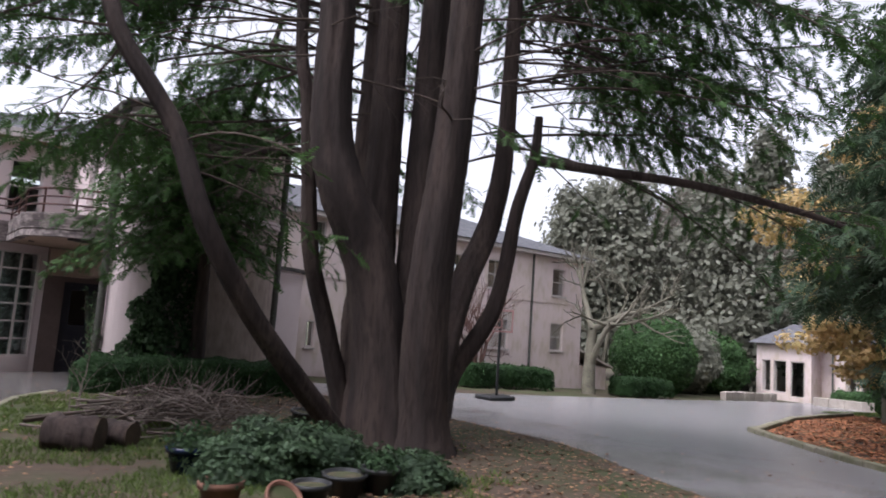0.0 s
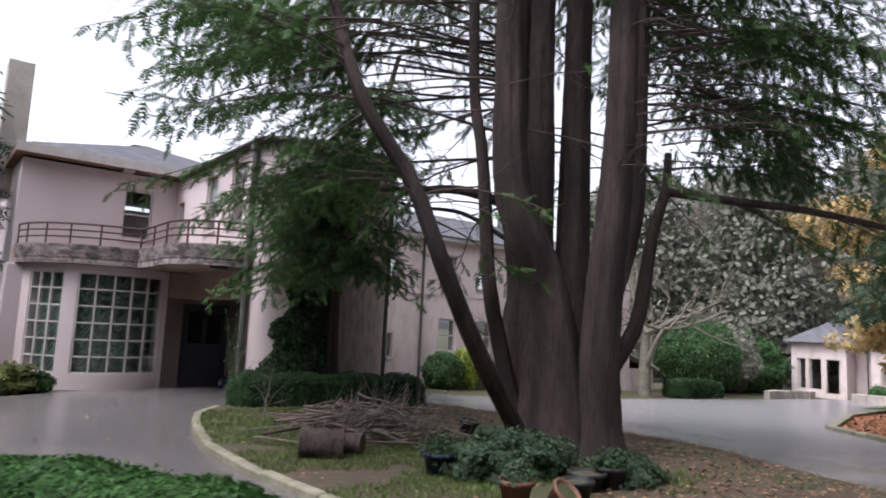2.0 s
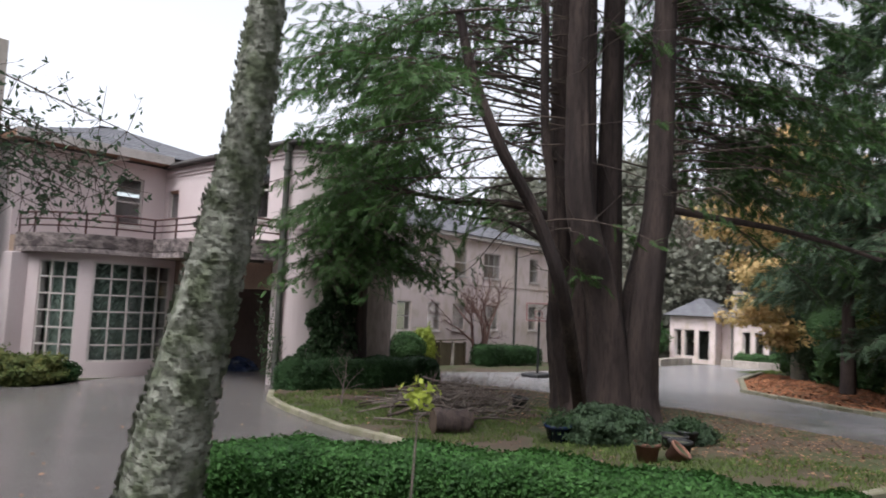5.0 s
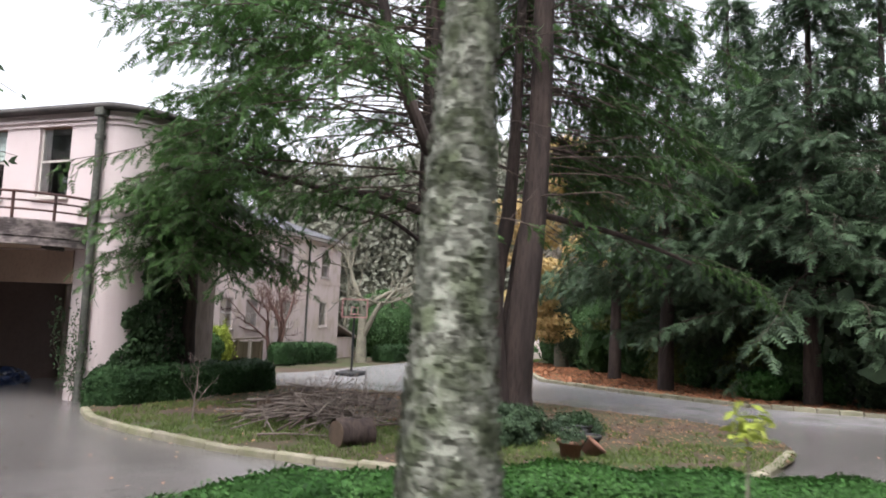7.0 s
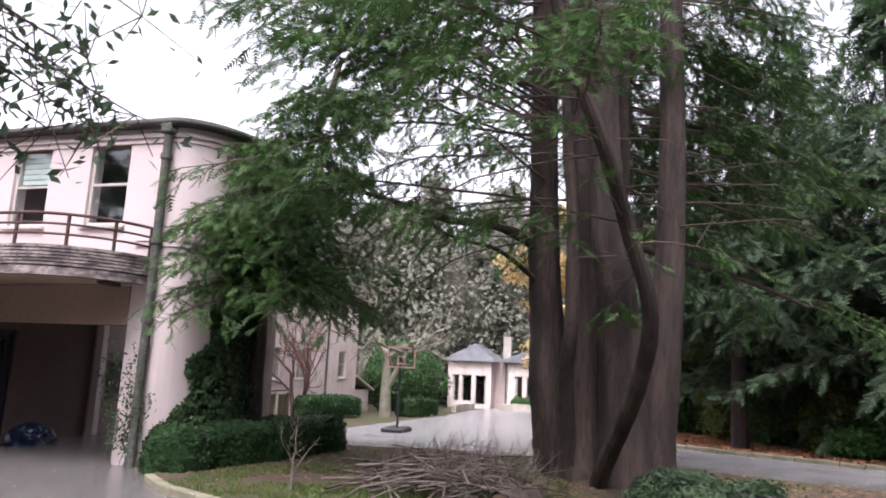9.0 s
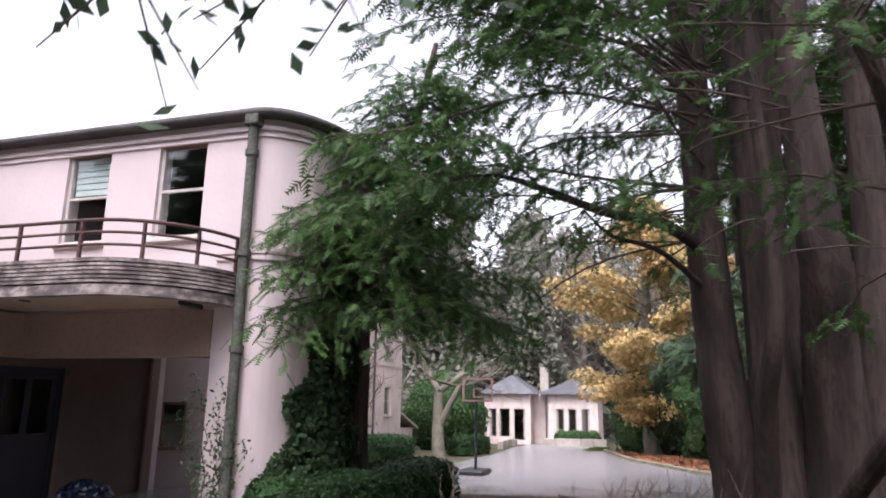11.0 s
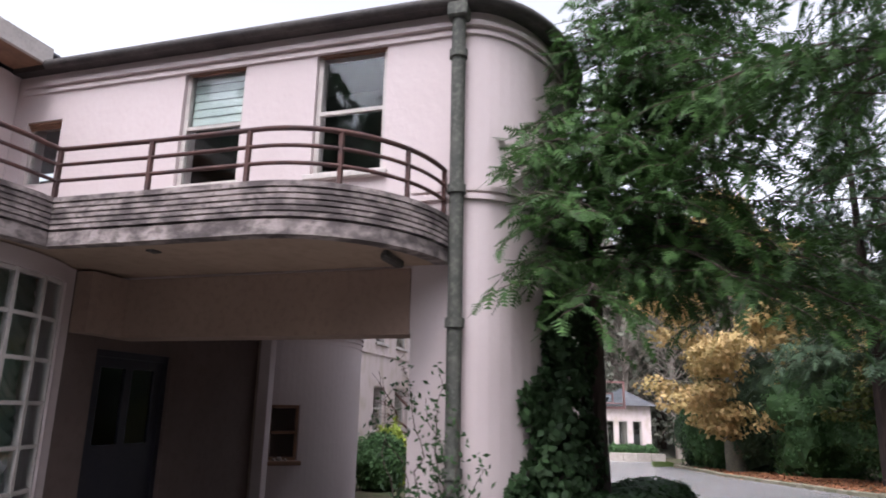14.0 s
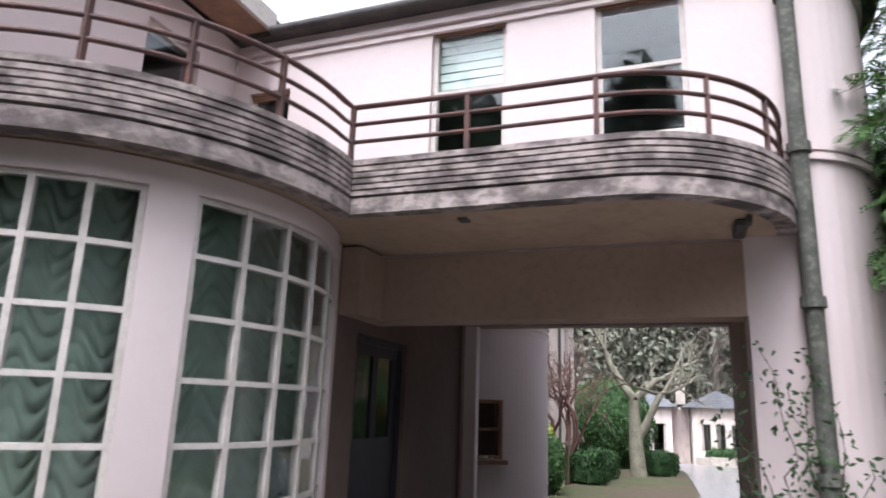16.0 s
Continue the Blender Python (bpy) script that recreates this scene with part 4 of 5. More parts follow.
for key, low, high, count, reach in (("A", 4.0, 13.5, 46, 4.0), ("B", 4.8, 14, 24, 3.4), ("C", 4.8, 14.5, 28, 3.6), ("D", 4.0, 13.5, 54, 4.0), ("E", 4.2, 11.5, 50, 4.0), ("H", 3.4, 8.5, 26, 3.0), ("G", 3.0, 6.2, 22, 2.4), ("I", 4.6, 13.5, 36, 3.6)):
    sp = stem_pts[key]
    for i in range(count):
        z = low + (high - low) * (i + RNG.random()) / count
        j = int(np.argmin(np.abs(sp[:, 2] - z)))
        o = sp[j]
        out = math.atan2(o[1] - 7.3, o[0] - 5.1)
        az = out + RNG.normal(0, 1.1)
        inner = z < 7.5
        if inner and RNG.random() < 0.3:
            continue
        # the side towards the drive keeps only bare dead boughs low down
        bare = z < 8.5 and math.cos(az - radians(215)) > 0.25
        if bare and RNG.random() < 0.6:
            continue
        limbs.append((o, az, reach * RNG.uniform(0.55, 1.05) * (1.15 - 0.5 * (z - 3) / 12) * (0.7 if bare else 1.0), RNG.uniform(0.05, 0.42), 0.6 if inner else 0.9, 0.93 if bare else 0.66 if inner else 0.45))
lim2 = list(limbs)
# low sweeping limbs that hang over the drive
for o, deg, ln, droop in (((9.4, 3.7, 3.4), -60, 2.6, 0.25), ((8.66, 5.18, 3.9), -20, 2.6, 0.3), ((9.26, 4.03, 3.5), -95, 1.8, 0.35), ((7.9, 6.2, 4.1), 0, 2.6, 0.22), ((6.9, 7.3, 4.6), -30, 4.6, 0.12), ((6.9, 7.3, 5.4), -50, 4.8, 0.16), ((6.9, 7.3, 6.0), -15, 4.6, 0.2),
                          ((1.35, 7.4, 4.5), 150, 2.4, 0.2), ((1.9, 7.1, 3.6), 110, 2.6, 0.22), ((1.25, 7.6, 5.0), 190, 2.6, 0.2), ((1.15, 7.8, 5.6), 130, 3.0, 0.25),
                          ((4.5, 8.8, 4.6), 95, 3.6, 0.2), ((4.45, 8.8, 5.4), 120, 3.8, 0.22), ((4.6, 8.7, 4.0), 140, 3.0, 0.12), ((3.3, 10.3, 4.15), 110, 2.0, 0.25), ((2.9, 10.7, 4.25), 165, 2.0, 0.25), ((2.5, 11.1, 4.3), 125, 1.8, 0.3), ((2.4, 11.2, 4.3), 80, 1.8, 0.3)):
    lim2.append((o, radians(deg), ln, droop, 0.95, 0.2))
for i in range(8):
    lim2.append(((5.2 + RNG.uniform(-0.2, 0.3), 8.7, RNG.uniform(8.0, 11)), radians(RNG.uniform(50, 125)), RNG.uniform(2.6, 4.6), RNG.uniform(0.15, 0.35), 1.0, 0.45))
# long boughs reaching out towards the house and the drive
for i in range(22):
    lim2.append(((5.0 + RNG.uniform(-0.3, 0.2), 8.6 + RNG.uniform(-0.2, 0.1), RNG.uniform(4.6, 7.8)), radians(RNG.uniform(126, 164)), RNG.uniform(4.2, 6.0), RNG.uniform(0.08, 0.3), 0.95, 0.48))
for i in range(44):
    lim2.append(((6.6 + RNG.uniform(0, 0.6), 7.1, RNG.uniform(6.5, 11)), radians(RNG.uniform(-95, 35)), RNG.uniform(2.2, 4.8), RNG.uniform(0.15, 0.5), 1.0, 0.3))
for i in range(20):
    lim2.append(((6.95 + RNG.uniform(0, 1.2), 7.1 - RNG.uniform(0, 0.8), RNG.uniform(4.6, 8.0)), radians(RNG.uniform(-75, 12)), RNG.uniform(2.2, 4.2), RNG.uniform(0.2, 0.42), 1.0, 0.3))
for i in range(7):
    lim2.append(((1.3 + RNG.normal(0, 0.2), 7.6 + RNG.normal(0, 0.2), RNG.uniform(4.4, 6.6)), radians(RNG.uniform(100, 200)), RNG.uniform(1.6, 3.0), RNG.uniform(0.15, 0.35), 1.0, 0.25))
crown_from(cedar, lim2, CEDAR, TWIG)

# conifer with an ivy-wrapped trunk close to the rounded end of the house
yew = thing("conifer_tree", "dark conifer with ivy-wrapped trunk beside the rounded house end", "tree", (4.3, 13.35, -0.2))
tube("trunk", [(4.75, 13.85, -0.3), (4.72, 13.84, 1.5), (4.7, 13.75, 4.0), (5.2, 13.2, 6.4), (5.5, 12.95, 8.0)], 0.17, 0.05, BARK, yew, sides=14, wobble=0.06, flare=0.15)
lim = []
for i in range(105):
    z = 2.9 + 4.3 * (i / 105)
    ln = (2.8 - 1.6 * (z - 2.9) / 4.3) * RNG.uniform(0.6, 1.1)
    az = radians(RNG.uniform(150, 268) if i % 5 else RNG.uniform(268, 330))
    if i % 5 == 0:
        ln *= 0.6
    lim.append(((np.interp(z, [4, 7, 11.5], [4.7, 5.3, 6.3]), np.interp(z, [4, 7, 11.5], [13.75, 13.1, 12.4]), z), az, ln, RNG.uniform(0.1, 0.35), 0.95, 0.12, ))
for deg, z, ln in ((215, 3.6, 2.3), (250, 3.3, 2.6), (240, 4.0, 2.2), (235, 4.2, 2.4), (200, 5.0, 2.0), (225, 4.9, 2.6), (190, 3.1, 1.6), (210, 5.2, 2.6), (195, 4.5, 2.1)):
    lim.append(((4.65, 13.75, z), radians(deg), ln, 0.22, 1.0, 0.1))
crown_from(yew, lim, CEDAR, TWIG)
# ivy on that trunk and up the stucco
n = 5200
zz = RNG.power(0.75, n) * 4.2 - 0.2
wid = np.interp(zz, [-0.2, 0.6, 1.6, 2.6, 4.1], [0.62, 0.55, 0.40, 0.33, 0.28])
aa = RNG.uniform(0, 2 * np.pi, n)
lean = np.interp(zz, [-0.2, 0.8, 2, 4.2], [-0.32, -0.16, 0.0, 0.15])
rr_ = wid * (0.85 + 0.35 * RNG.random(n)) * (1 + 0.25 * np.sin(5 * zz + 3 * aa))
pp = np.stack([4.3 + lean + rr_ * np.cos(aa), 14.0 - 0.1 * lean + rr_ * np.sin(aa) * 0.42 - 0.35 * (rr_ * np.cos(aa) * (np.cos(aa) > 0)) * 0.3 + 0.3 * np.clip(-rr_ * np.cos(aa), 0, 1), zz], axis=1)
v, f = leaves(pp, np.stack([np.cos(aa), np.sin(aa), 0.3 + 0 * aa], axis=1), RNG.uniform(0.05, 0.1, n), 1.2)
ivy = tagged(raw("ivy", v, f, IVYM), "dense dark ivy climbing the trunk and stucco", "ivy", kind="stuff")


m_ivy = 3200
iz = RNG.power(0.8, m_ivy) * 2.9 - 0.2
ia = np.radians(np.interp(iz, [-0.2, 0.6, 1.6, 2.7], [203, 210, 219, 236]) + RNG.random(m_ivy) ** 0.8 * np.interp(iz, [-0.2, 2.7], [45, 12]) + 5 * np.sin(iz * 7))
ix, iy = (WEST + EAST) / 2 + (EAST - WEST) / 2 * np.cos(ia), BOW + 0.95 * np.sin(ia)
inrm = unit(np.stack([np.cos(ia) / 1.775, np.sin(ia) / 0.95, 0 * ia], axis=1))
v, f = leaves(np.stack([ix, iy, iz], axis=1) + inrm * RNG.uniform(0.01, 0.12, m_ivy)[:, None], inrm + np.array([0, 0, 0.4]), RNG.uniform(0.05, 0.1, m_ivy), 1.2)
tagged(raw("ivy", v, f, IVYM), "ivy spreading from the trunk over the stucco", "ivy", kind="stuff")


def birch():
    """Leaning lichened trunk beside the path."""
    b = thing("birch_tree", "leaning tree trunk with pale bark and grey-green lichen", "tree", (-5.05, 4.78, 0.1))
    pts = [(-5.12, 4.76, 0.0), (-5.02, 4.81, 0.8), (-4.91, 4.86, 1.35), (-4.77, 4.91, 1.9), (-4.63, 4.95, 2.5), (-4.51, 4.97, 3.2), (-4.4, 4.96, 5.0), (-4.3, 4.9, 8.0), (-4.2, 4.9, 10.0)]
    tube("trunk", pts, 0.225, 0.05, LICHEN, b, sides=24, steps=14, wobble=0.05)
    # curled flakes of bark
    sp = spline(pts, 14)
    n = 2600
    idx = RNG.integers(0, 76, n)
    a = RNG.uniform(0, 2 * np.pi, n)
    r = 0.225 - 0.175 * idx / len(sp)
    nn = np.stack([np.cos(a), np.sin(a), 0 * a], axis=1)
    p = sp[idx] + nn * (r + 0.004)[:, None] + np.stack([0 * a, 0 * a, RNG.uniform(-0.06, 0.06, n)], axis=1)
    tang = np.stack([-np.sin(a), np.cos(a), 0 * a], axis=1)
    s = RNG.uniform(0.012, 0.045, n)[:, None]
    up = np.array([0, 0, 1.0])
    v = np.stack([p - tang * s - up * s * 0.4, p + tang * s - up * s * 0.35 + nn * 0.01, p + tang * s * 0.8 + up * s * 0.5 + nn * 0.016, p - tang * s * 0.9 + up * s * 0.4 + nn * 0.008], axis=1).reshape(-1, 3)
    raw("flaking_bark", v, np.arange(len(v)).reshape(-1, 4), LICHEN, b)


def roadside_tree():
    """Evergreen outside the walk whose long twigs reach over it."""
    b = thing("evergreen_tree", "slim evergreen tree with long leafy twigs over the drive", "tree", (-8.5, 13.5, gz(-8.5, 13.5)))
    tube("trunk", [(-8.5, 13.5, -0.1), (-8.45, 13.5, 3.0), (-8.5, 13.5, 6.0)], 0.16, 0.05, GREYBARK, b, sides=10, wobble=0.05)
    sticks, lp, ln = [], [], []
    for o, tip in (((-8.5, 13.5, 4.6), (-3.3, 10.3, 3.6)), ((-8.5, 13.5, 5.0), (-2.6, 10.9, 3.7)), ((-8.5, 13.5, 5.3), (-2.9, 10.3, 4.1)), ((-8.5, 13.5, 5.2), (-3.6, 10.8, 4.0)), ((-8.5, 13.5, 4.4), (-3.5, 11.1, 3.05)), ((-8.5, 13.5, 4.5), (-3.4, 10.9, 3.25)), ((-8.5, 13.5, 4.7), (-3.2, 10.65, 3.2)), ((-8.5, 13.5, 4.8), (-3.05, 10.45, 3.25)), ((-8.5, 13.5, 4.3), (-2.95, 10.2, 3.35))):
        mid = (np.array(o) + np.array(tip)) / 2 + np.array([0, 0, 0.5])
        p = spline([o, mid, tip], 10)
        sticks.append(tube_arrays(p, np.linspace(0.028, 0.006, len(p)), 5))
        for q in p[15:]:
            for _ in range(5):
                d = unit(RNG.normal(0, 1, 3) + np.array([0, 0.3, -0.4]))
                e = q + d * RNG.uniform(0.2, 0.6)
                sticks.append(tube_arrays(np.stack([q, e]), [0.006, 0.003], 3))
                for _ in range(4):
                    lp.append(q + (e - q) * RNG.uniform(0.3, 1) + RNG.normal(0, 0.05, 3))
                    ln.append(RNG.normal(0, 1, 3))
    v, f = join(sticks)
    raw("branching", v, f, TWIG, b)
    v, f = leaves(np.array(lp), np.array(ln), RNG.uniform(0.03, 0.055, len(lp)), 2.6)
    raw("crown", v, f, DARKFIR, b)


birch()
roadside_tree()


def bare_tree(name, label, x, y, h, r, material, seed, spread=0.5, stems=1, levels=4, lean=0.15):
    """Leafless branching tree."""
    rs = np.random.default_rng(seed)
    t = thing(name, label, "tree", (x, y, gz(x, y)))
    chunks = []

    def grow(p, d, ln, rad, level):
        k = 5
        pts, q = [p], p
        for _ in range(k):
            d = unit(d + rs.normal(0, 0.05 if level == 0 else 0.13, 3) + np.array([0, 0, 0.04]))
            q = q + d * ln / k
            pts.append(q)
        pts = np.array(pts)
        tgt = trunk_chunks if level == 0 else chunks
        tgt.append(tube_arrays(pts, np.linspace(rad, rad * 0.6, k + 1), 10 if level == 0 else (6 if level == 1 else 3)))
        if level >= levels:
            return
        for c in range(3 if level < 2 else 4):
            at_ = pts[rs.integers(2, k + 1)] if c else pts[-1]
            nd = unit(d + rs.normal(0, spread, 3) + np.array([0, 0, 0.12]))
            grow(at_, nd, ln * rs.uniform(0.55, 0.8), rad * 0.55, level + 1)

    z = gz(x, y) - 0.1
    for s in range(stems):
        trunk_chunks = []
        a = 2 * math.pi * s / max(1, stems)
        d0 = np.array([math.cos(a) * lean, math.sin(a) * lean, 1.0])
        grow(np.array([x + 0.12 * math.cos(a) * (stems > 1), y + 0.12 * math.sin(a) * (stems > 1), z]), unit(d0), h * 0.42, r, 0)
        v, f = join(trunk_chunks)
        raw("trunk", v, f, material, t, smooth=True)
    v, f = join(chunks)
    raw("branching", v, f, material, t)
    return t


bare_tree("bare_tree", "leafless lichen-grey tree with spreading limbs by the drive", 22.5, 18.0, 6.6, 0.3, GREYBARK, 21, spread=0.65, lean=0.02)
bare_tree("small_tree", "small many-stemmed leafless tree with reddish bark", 17.6, 19.75, 4.4, 0.1, REDBARK, 5, stems=3, lean=0.3)
bare_tree("bare_tree", "slender leafless tree at the edge of the wood", 29.0, 22.5, 8.0, 0.14, GREYBARK, 8, spread=0.5)
bare_tree("sapling", "thin leafless pale sapling in front of the hedge", 2.2, 11.6, 1.5, 0.022, DEADWOOD, 9, spread=0.9, levels=3)


def fir(x, y, h, reach, label, material=DARKFIR, count=70, low=1.0, k=5, trunk=0.28):
    t = thing("conifer_tree", label, "tree", (x, y, gz(x, y)), group="conifers beyond the drive")
    z0 = gz(x, y)
    tube("trunk", [(x, y, z0 - 0.2), (x + 0.1, y, z0 + h * 0.4), (x, y + 0.1, z0 + h)], trunk, 0.04, BARK, t, sides=10, wobble=0.05)
    lim = []
    for i in range(count):
        z = low + (h - low) * (i / count) ** 1.1
        lim.append(((x, y, z0 + z), RNG.uniform(0, 2 * math.pi), max(0.4, reach * (1.05 - (z - low) / (h - low)) * RNG.uniform(0.7, 1.1)), RNG.uniform(0.15, 0.4), 0.8, 0.25))
    sticks, pos, along, size = [], [], [], []
    for l in lim:
        limb_with_sprays(*l, sticks, pos, along, size)
    v, f = join(sticks)
    raw("branching", v, f, TWIG, t)
    v, f = fronds(np.array(pos)[::2], np.array(along)[::2], np.array(size)[::2] * 2.3, k)
    raw("crown", v, f, material, t)


fir(14.5, 0.0, 14, 4.2, "tall dark conifer with low drooping boughs beside the drive", count=170, low=3.0)
fir(13.8, -4.5, 13, 4.0, "dark conifer crowding the bank", count=150, low=2.6)
fir(19.5, 1.8, 15, 4.5, "tall dark conifer standing behind the leafy bank", count=150, low=1.2)
fir(26.0, 2.0, 13, 4.0, "dark conifer at the bend of the drive", count=130, low=0.6)
fir(-2.3, 22.6, 9, 1.9, "ivy-dark conifer at the house corner", count=70, low=0.3)

fir(17.0, -2.6, 15, 4.4, "tall dark conifer deep in the bank", count=130, low=2.6)
fir(12.9, -7.8, 13, 3.6, "dark conifer near the gate end of the drive", count=120, low=1.0)
fir(20.5, 0.5, 14, 4.0, "dark conifer further up the bank", count=110, low=1.6)
fir(16.6, 4.0, 13, 3.4, "dark conifer with bare foot behind the kerb", count=130, low=3.4)
fir(21.6, 6.0, 14, 3.4, "tall dark conifer over the bend of the drive", count=120, low=4.0)


def leaf_tree(x, y, h, reach, label, material, n, leaf, bark=GREYBARK, name="autumn_tree", low=0.2):
    """Broad tree: branching limbs and clumps of leaves with gaps."""
    t = thing(name, label, "tree", (x, y, gz(x, y)))
    z0 = gz(x, y)
    tube("trunk", [(x, y, z0 - 0.2), (x + 0.2, y, z0 + h * 0.35), (x, y, z0 + h * 0.85)], 0.03 * h, 0.03, bark, t, sides=10, wobble=0.06)
    sticks, centres, radii = [], [], []
    for i in range(60):
        z = h * (low + (0.95 - low) * i / 60)
        a = RNG.uniform(0, 2 * math.pi)
        ln = reach * math.sin(math.pi * min(1, 0.22 + 0.78 * i / 60)) * RNG.uniform(0.5, 1.05)
        o = np.array([x, y, z0 + z * 0.8])
        e = o + np.array([math.cos(a) * ln, math.sin(a) * ln, RNG.uniform(-0.1, 0.25) * ln])
        sticks.append(tube_arrays(spline([o, (o + e) / 2 + np.array([0, 0, 0.15 * ln]), e], 4), np.linspace(0.05, 0.01, 9), 4))
        for s in (0.5, 0.75, 1.0):
            centres.append(o + (e - o) * s)
            radii.append(RNG.uniform(0.4, 0.9) * reach * 0.22)
    v, f = join(sticks)
    raw("branching", v, f, bark, t)
    c = RNG.integers(0, len(centres), n)
    d = unit(RNG.normal(0, 1, (n, 3))) * (RNG.random(n) ** 0.4)[:, None]
    p = np.array(centres)[c] + d * np.array(radii)[c][:, None] * np.array([1.2, 1.2, 0.55])
    v, f = leaves(p, d + np.array([0, 0, 0.6]), RNG.uniform(0.6, 1.2, n) * leaf)
    raw("crown", v, f, material, t)


leaf_tree(30.5, 9.4, 17.0, 5.6, "tall autumn tree with golden-orange leaves", GOLD, 30000, 0.17, low=0.12)
leaf_tree(24.5, 4.4, 6.5, 3.0, "spreading tree with olive and gold leaves", OLIVE, 7000, 0.14)
leaf_tree(34.0, 4.0, 12.0, 5.0, "autumn tree with orange leaves above the bank", GOLD, 6000, 0.18)
leaf_tree(-4.6, 20.0, 6.5, 2.2, "evergreen tree with glossy leaves at the drive's edge", DARKFIR, 5000, 0.09, name="evergreen_tree")


# ---- shrubs and hedges ----
def shrub(name, label, x, y, rx, ry, h, material, n, leaf, category="shrub", lump=0.18, z=None, square=2.0, group="", turn=0.0):
    """Rounded or clipped shrub: a lumpy core hidden by many leaves."""
    zb = gz(x, y) if z is None else z
    t = thing(name, label, category, (x, y, zb), group)
    bm = bmesh.new()
    bmesh.ops.create_icosphere(bm, subdivisions=4, radius=1.0)
    pts, nrm = [], []
    c, s = math.cos(radians(turn)), math.sin(radians(turn))

    def shape(u):
        k = (abs(u[0]) ** square + abs(u[1]) ** square + abs(u[2]) ** square) ** (-1 / square)
        f = k * (1 + lump * noise.noise(Vector(u) * 2.2 + Vector((x, y, 0))) + lump * 0.5 * noise.noise(Vector(u) * 6 + Vector((y, x, 0))))
        a, b = u[0] * f * rx, u[1] * f * ry
        return np.array([x + a * c - b * s, y + a * s + b * c, zb + h * 0.48 + u[2] * f * h * 0.52])

    for vv in bm.verts:
        q = shape(vv.co)
        vv.co = Vector((np.array([x, y, zb + h * 0.45]) * 0.1 + q * 0.9))
    part("core", bm, material, t)
    u = unit(RNG.normal(0, 1, (n, 3)))
    if square > 2.5:
        u = unit(np.sign(u) * np.abs(u) ** 0.6)
    p = np.array([shape(q) for q in u])
    p += RNG.normal(0, leaf * 0.5, p.shape)
    p[:, 2] = np.maximum(p[:, 2], zb + 0.01)
    v, f = leaves(p, u + np.array([0, 0, 0.3]), RNG.uniform(0.6, 1.3, n) * leaf)
    raw("leaves", v, f, material, t)
    return t


def hedge(label, path, width, h, material, n, leaf, lump=0.06):
    """Clipped hedge along a plan path: lumpy core and a skin of leaves."""
    p = spline([(x, y, 0) for x, y in path], 8)[:, :2]
    t = thing("hedge", label, "hedge", (*p[0], gz(*p[0])))
    cum_ = np.concatenate([[0], np.cumsum(np.linalg.norm(np.diff(p, axis=0), axis=1))])
    d = np.gradient(p, axis=0)
    d = unit(d)
    nr = np.stack([d[:, 1], -d[:, 0]], axis=1)
    prof = [(-0.5, 0.0), (-0.52, 0.35), (-0.5, 0.8), (-0.38, 0.97), (0, 1.03), (0.38, 0.97), (0.5, 0.8), (0.52, 0.35), (0.5, 0.0)]

    def surf(s, a):
        x, y = np.interp(s, cum_, p[:, 0]), np.interp(s, cum_, p[:, 1])
        nx, ny = np.interp(s, cum_, nr[:, 0]), np.interp(s, cum_, nr[:, 1])
        k = np.linspace(0, 1, len(prof))
        o, z = np.interp(a, k, [q[0] for q in prof]), np.interp(a, k, [q[1] for q in prof])
        end = np.clip(np.minimum(s, cum_[-1] - s) / (0.35 * width), 0, 1) ** 0.5
        wob = 1 + lump * (np.sin(s * 3.1 + a * 7) + np.sin(s * 7.7 + a * 11) * 0.6 + np.sin(s * 17 + a * 23) * 0.35)
        o, z = o * wob * (0.02 + 0.98 * end), z * (0.55 + 0.45 * end) * (1 + lump * 0.7 * (np.sin(s * 5.3) + np.sin(s * 11.9 + 2) * 0.5))
        X, Y = x + nx * o * width, y + ny * o * width
        return np.stack([X, Y, gzs(X, Y) + z * h], axis=-1)

    S, A = np.meshgrid(np.linspace(0, cum_[-1], max(20, int(cum_[-1] * 8))), np.linspace(0, 1, 25), indexing='ij')
    v = surf(S, A)
    mid = surf(S, 0 * A + 0.5)
    v = mid * 0.12 + v * 0.88
    na, nb = S.shape
    i, j = np.meshgrid(np.arange(na - 1), np.arange(nb - 1), indexing='ij')
    f = np.stack([i * nb + j, (i + 1) * nb + j, (i + 1) * nb + j + 1, i * nb + j + 1], axis=-1).reshape(-1, 4)
    raw("core", v.reshape(-1, 3), f, material, t)
    s, a = RNG.uniform(0, cum_[-1], n), RNG.uniform(0.02, 0.98, n)
    q = surf(s, a)
    c = surf(s, 0 * a + 0.5) - np.array([0, 0, 0.5 * h])
    q = q + RNG.normal(0, leaf * 0.6, q.shape)
    v, f = leaves(q, unit(q - c) + np.array([0, 0, 0.4]), RNG.uniform(0.6, 1.3, n) * leaf)
    raw("leaves", v, f, material, t)
    return t


hedge("bright green clipped box hedge beside the path", [(-3.95, 6.75), (-3.3, 7.0), (-2.6, 6.8), (-1.6, 5.7), (-1.1, 4.4), (-0.85, 3.0), (-0.7, 1.6), (-1.2, 0.9)], 1.0, 0.68, BOX, 60000, 0.028)
hedge("low dark clipped hedge before the house end", [(2.6, 14.35), (4.0, 13.75), (5.4, 13.4), (6.8, 13.1)], 0.95, 0.75, DARKBOX, 16000, 0.035)
hedge("low dark hedge below the long wing", [(16.2, 18.9), (18.5, 19.1), (21.2, 19.0)], 0.9, 0.85, DARKBOX, 6000, 0.06)
hedge("low rounded hedge by the drive", [(23.6, 17.4), (25.6, 17.6), (27.2, 17.2)], 1.1, 0.8, DARKBOX, 5000, 0.06)
